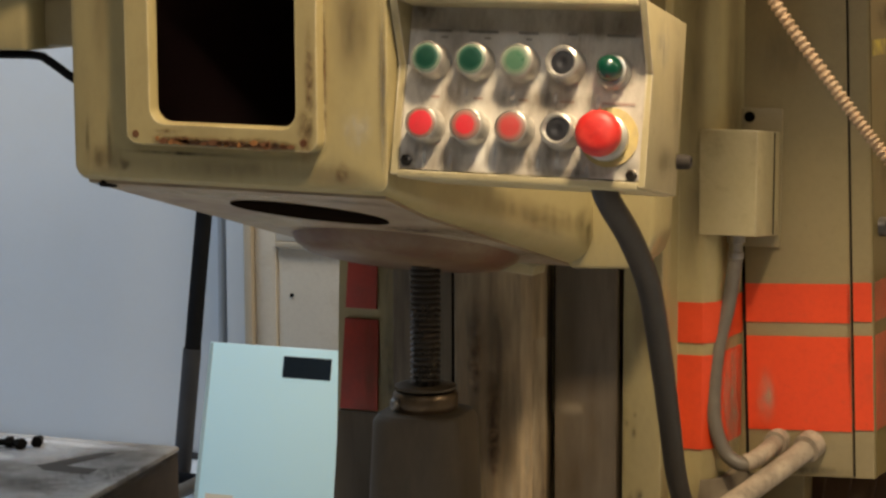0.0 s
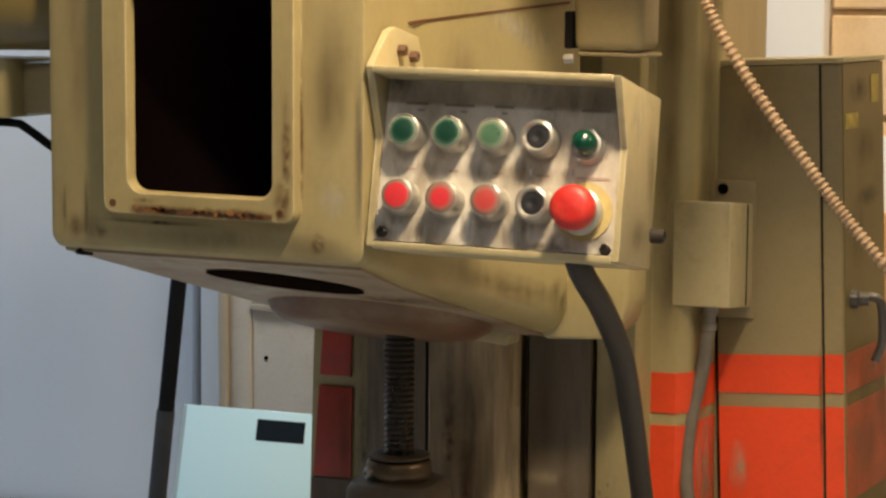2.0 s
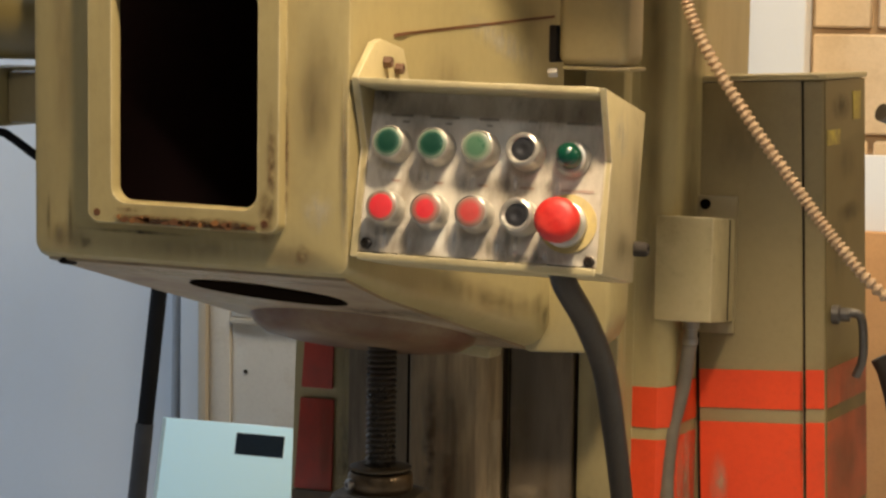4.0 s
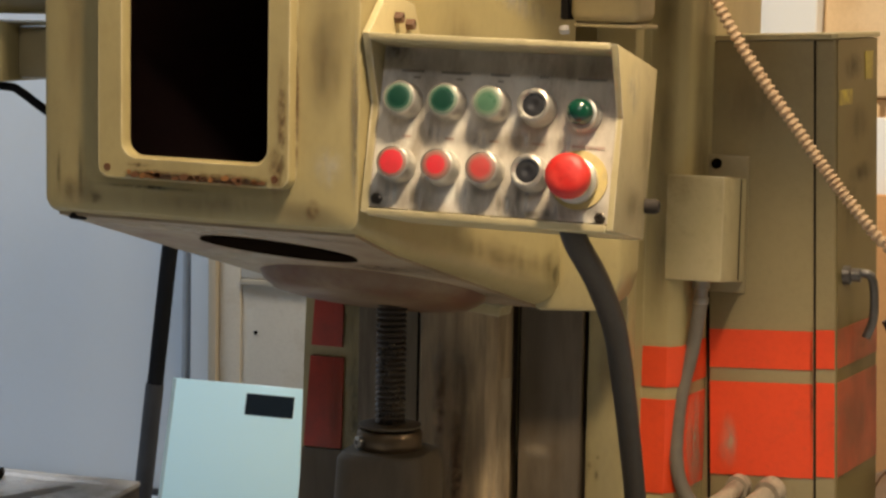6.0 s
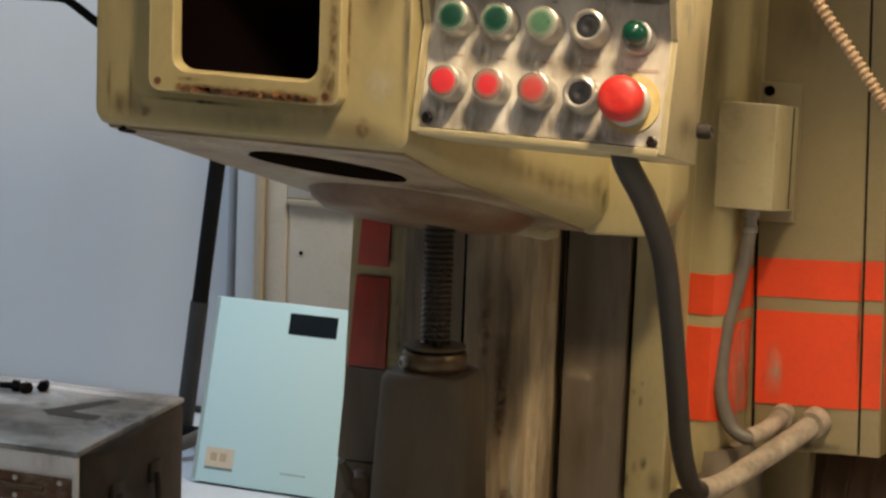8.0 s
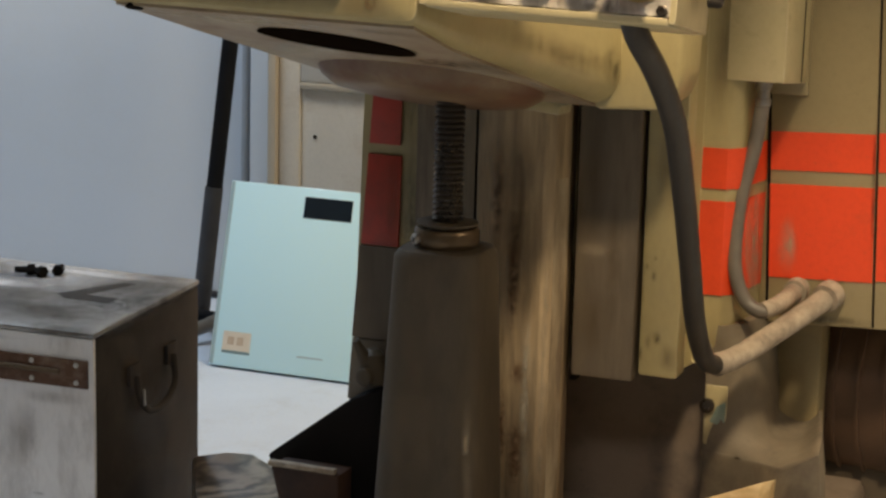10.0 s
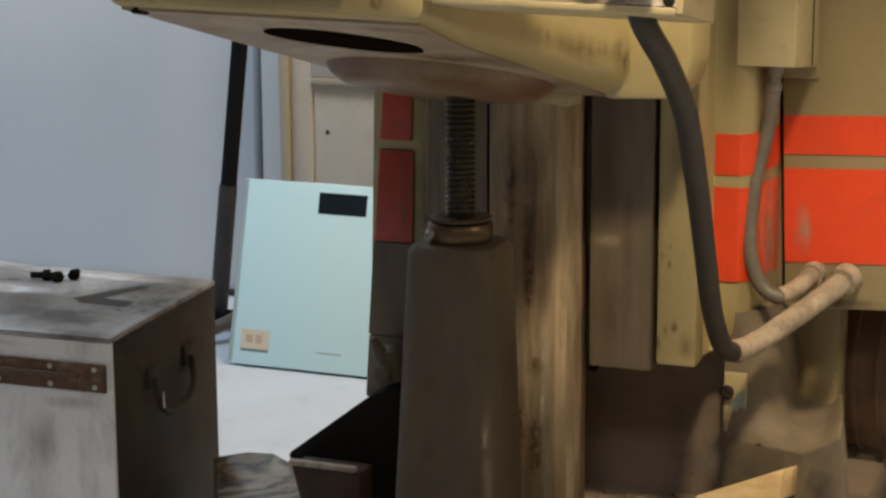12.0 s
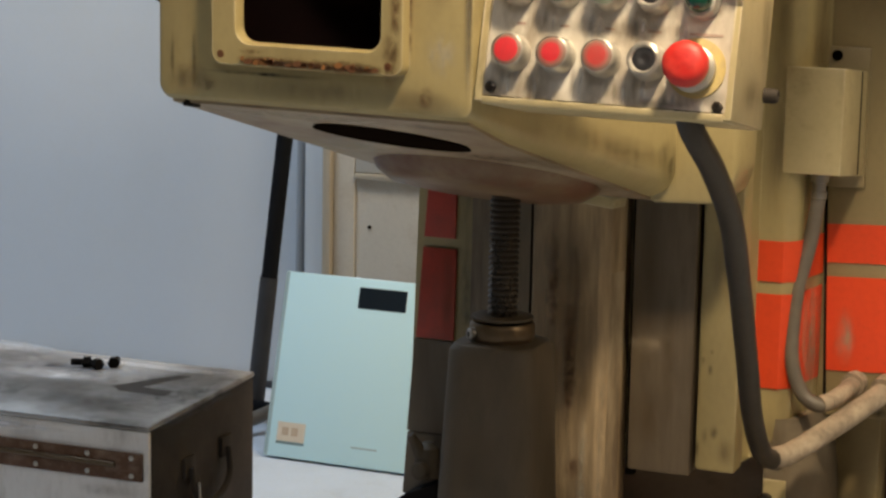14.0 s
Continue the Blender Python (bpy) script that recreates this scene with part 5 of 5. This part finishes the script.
for c, z, u, v, mt in ((0.16, 0.27, 0.08, 0.07, "st_dark"), (0.10, 0.36, 0.03, 0.05, "st_brown"), (0.25, 0.20, 0.06, 0.05, "st_brown")):
    stain(on_chest(-0.0002, c, z), C_B * u, (0, 0, v), mt, chest, "smudge")


stain(on_chest(-0.0018, 0.18, 0.411), C_B * 0.19, (0, 0, 0.011), "st_dark", chest, "smudge")
stain(on_chest(-0.0020, 0.12, 0.411), C_B * 0.13, (0, 0, 0.011), "st_dark", chest, "smudge")


def small_bolt(x, y, turn):
    b = join(turned((0, 0, 0), (1, 0, 0), [(0, 0.0085), (0.009, 0.0085), (0.010, 0.007)], 6), turned((0.010, 0, 0), (1, 0, 0), [(0, 0.0048), (0.016, 0.0048), (0.017, 0.004)], 12))
    o = part("hex_bolt", b, "black_base")
    o.matrix_basis = pose(x, y, 0.4265, 0, 0, turn)
    return tagged(o, "small black bolt lying on the chest", "bolt", "bolts on the chest")


small_bolt(-0.598, 0.818, 200)
small_bolt(-0.578, 0.810, 160)
small_bolt(-0.566, 0.826, 110)

# ---- clutter round the base ----
wk = part("wooden_block", prism([(-0.334, 0.785, 0.0), (-0.300, 0.822, 0.0), (-0.262, 0.830, 0.0), (-0.222, 0.800, 0.0), (-0.172, 0.742, 0.0), (-0.126, 0.676, 0.0), (-0.088, 0.610, 0.0), (-0.066, 0.550, 0.0), (-0.19, 0.53, 0.0), (-0.262, 0.66, 0.0)], (0, 0, 0.205), 0.008, 3), "swirl_wood")
tagged(wk, "varnished wooden block with dark swirling grain", "wooden block")
tray = thing("rusty_tray", (-0.015, 0.46, 0.0), "rusty brown drip tray at the base", "tray")
part("tray_body", prism([(-0.056, 0.455, 0.327), (0.030, 0.455, 0.327), (0.030, 0.455, 0.0), (-0.045, 0.455, 0.0), (-0.034, 0.455, 0.262)], (0, 0.04, 0), 0.003), "dark_rust", tray)
part("tray_lip", box(-0.058, 0.026, 0.452, 0.462, 0.3275, 0.334, 0.002), "dust_hose", tray, "pale worn lip")
wd = part("wood_offcut", prism([(0.411, 0.49, 0.3365), (0.508, 0.475, 0.3830), (0.506, 0.472, 0.350), (0.476, 0.472, 0.336), (0.410, 0.482, 0.2995), (0.404, 0.487, 0.310)], (0.012, 0.035, -0.004), 0.002), "pale_wood")
part("crack", prism([(0.430, 0.4790, 0.318), (0.462, 0.4730, 0.334), (0.492, 0.4700, 0.348), (0.493, 0.4700, 0.3505), (0.463, 0.4730, 0.3385), (0.442, 0.4770, 0.327)], (0.003, 0.010, 0)), "brown_motor", wd, "dark split along the grain")
tagged(wd, "pale sawn wood offcut leaning on the base", "wood offcut")
bl = part("blue_clip", prism([(0.262, 0.262, 0.2835), (0.300, 0.262, 0.2835), (0.296, 0.262, 0.380), (0.291, 0.262, 0.387), (0.283, 0.262, 0.382), (0.266, 0.262, 0.362)], (0.0, 0.012, 0), 0.003), "blue")
tagged(bl, "blue plastic clip on the base", "plastic clip")
mo = thing("drive_motor", (0.62, 0.95, 0.3), "brown electric motor behind the machine's foot", "motor")
part("motor_body", turned((0.485, 0.92, 0.40), (1, -0.1, 0), [(0, 0.09), (0.012, 0.118), (0.02, 0.125), (0.26, 0.125), (0.28, 0.10), (0.30, 0.03)], 36), "brown_motor", mo)
part("motor_foot", box(0.50, 0.80, 0.84, 1.02, 0.0, 0.31, 0.01), "dark_cast", mo)
for k in range(7):
    part("cooling_rib", turned((0.53 + 0.03 * k, 0.9155 - 0.003 * k, 0.40), (1, -0.1, 0), [(0, 0.124), (0.001, 0.129), (0.005, 0.129), (0.006, 0.124)], 32), "brown_motor", mo)
pp = part("drain_pipe", tube([(0.64, 0.78, 0.52), (0.655, 0.78, 0.40), (0.66, 0.78, 0.28), (0.645, 0.77, 0.15), (0.64, 0.77, 0.02)], 0.010, 12), "rust")
tagged(pp, "rusty pipe beside the foot", "pipe")

pn = part("leaning_board", box(0.31, 0.72, 2.27, 2.30, 0.0, 0.74, 0.004), "rust_orange")
tagged(pn, "orange painted board leaning at the wall", "board")
gp = part("grey_panel", box(0.36, 0.80, 2.31, 2.335, 0.0, 0.88, 0.003), "white_wall")
tagged(gp, "pale grey panel standing at the wall", "panel")
cp = part("wall_conduit", tube([(0.612, 0.93, 1.012), (0.640, 0.96, 0.998), (0.668, 0.98, 0.975), (0.72, 1.0, 0.92), (0.78, 1.05, 0.70), (0.82, 1.1, 0.25), (0.82, 1.1, 0.012)], 0.011, 12), "conduit")
tagged(cp, "grey conduit behind the cabinet", "pipe")
hc = part("hanging_cable", tube([(0.640, 0.80, 0.735), (0.650, 0.80, 0.715), (0.662, 0.80, 0.67), (0.672, 0.80, 0.60), (0.674, 0.80, 0.45), (0.66, 0.80, 0.2), (0.65, 0.80, 0.02)], 0.013, 14), "rubber")
tagged(hc, "thick dark cable beside the cabinet", "cable")

# ---- blocks of the warm wall ----
shared = {}


def block(x0, z0, w, h):
    key = (round(w, 3), round(h, 3))
    if key not in shared:
        b = box(-w / 2, w / 2, -0.012, 0.012, -h / 2, h / 2, 0.004, 1)
        ob = part("block", b, "block", wb)
        shared[key] = ob.data
    else:
        ob = new("block", shared[key])
        ob.parent = wb
    ob.location = (x0 + w / 2, 2.366, z0 + h / 2)


for row in range(16):
    z = row * 0.2 - 0.09
    if z < 0:
        continue
    x = 0.29
    while x < 1.9:
        w = (0.32 if row % 2 else 0.12) if x < 0.30 else 0.40
        block(x, z + 0.006, w - 0.012, 0.188)
        x += w
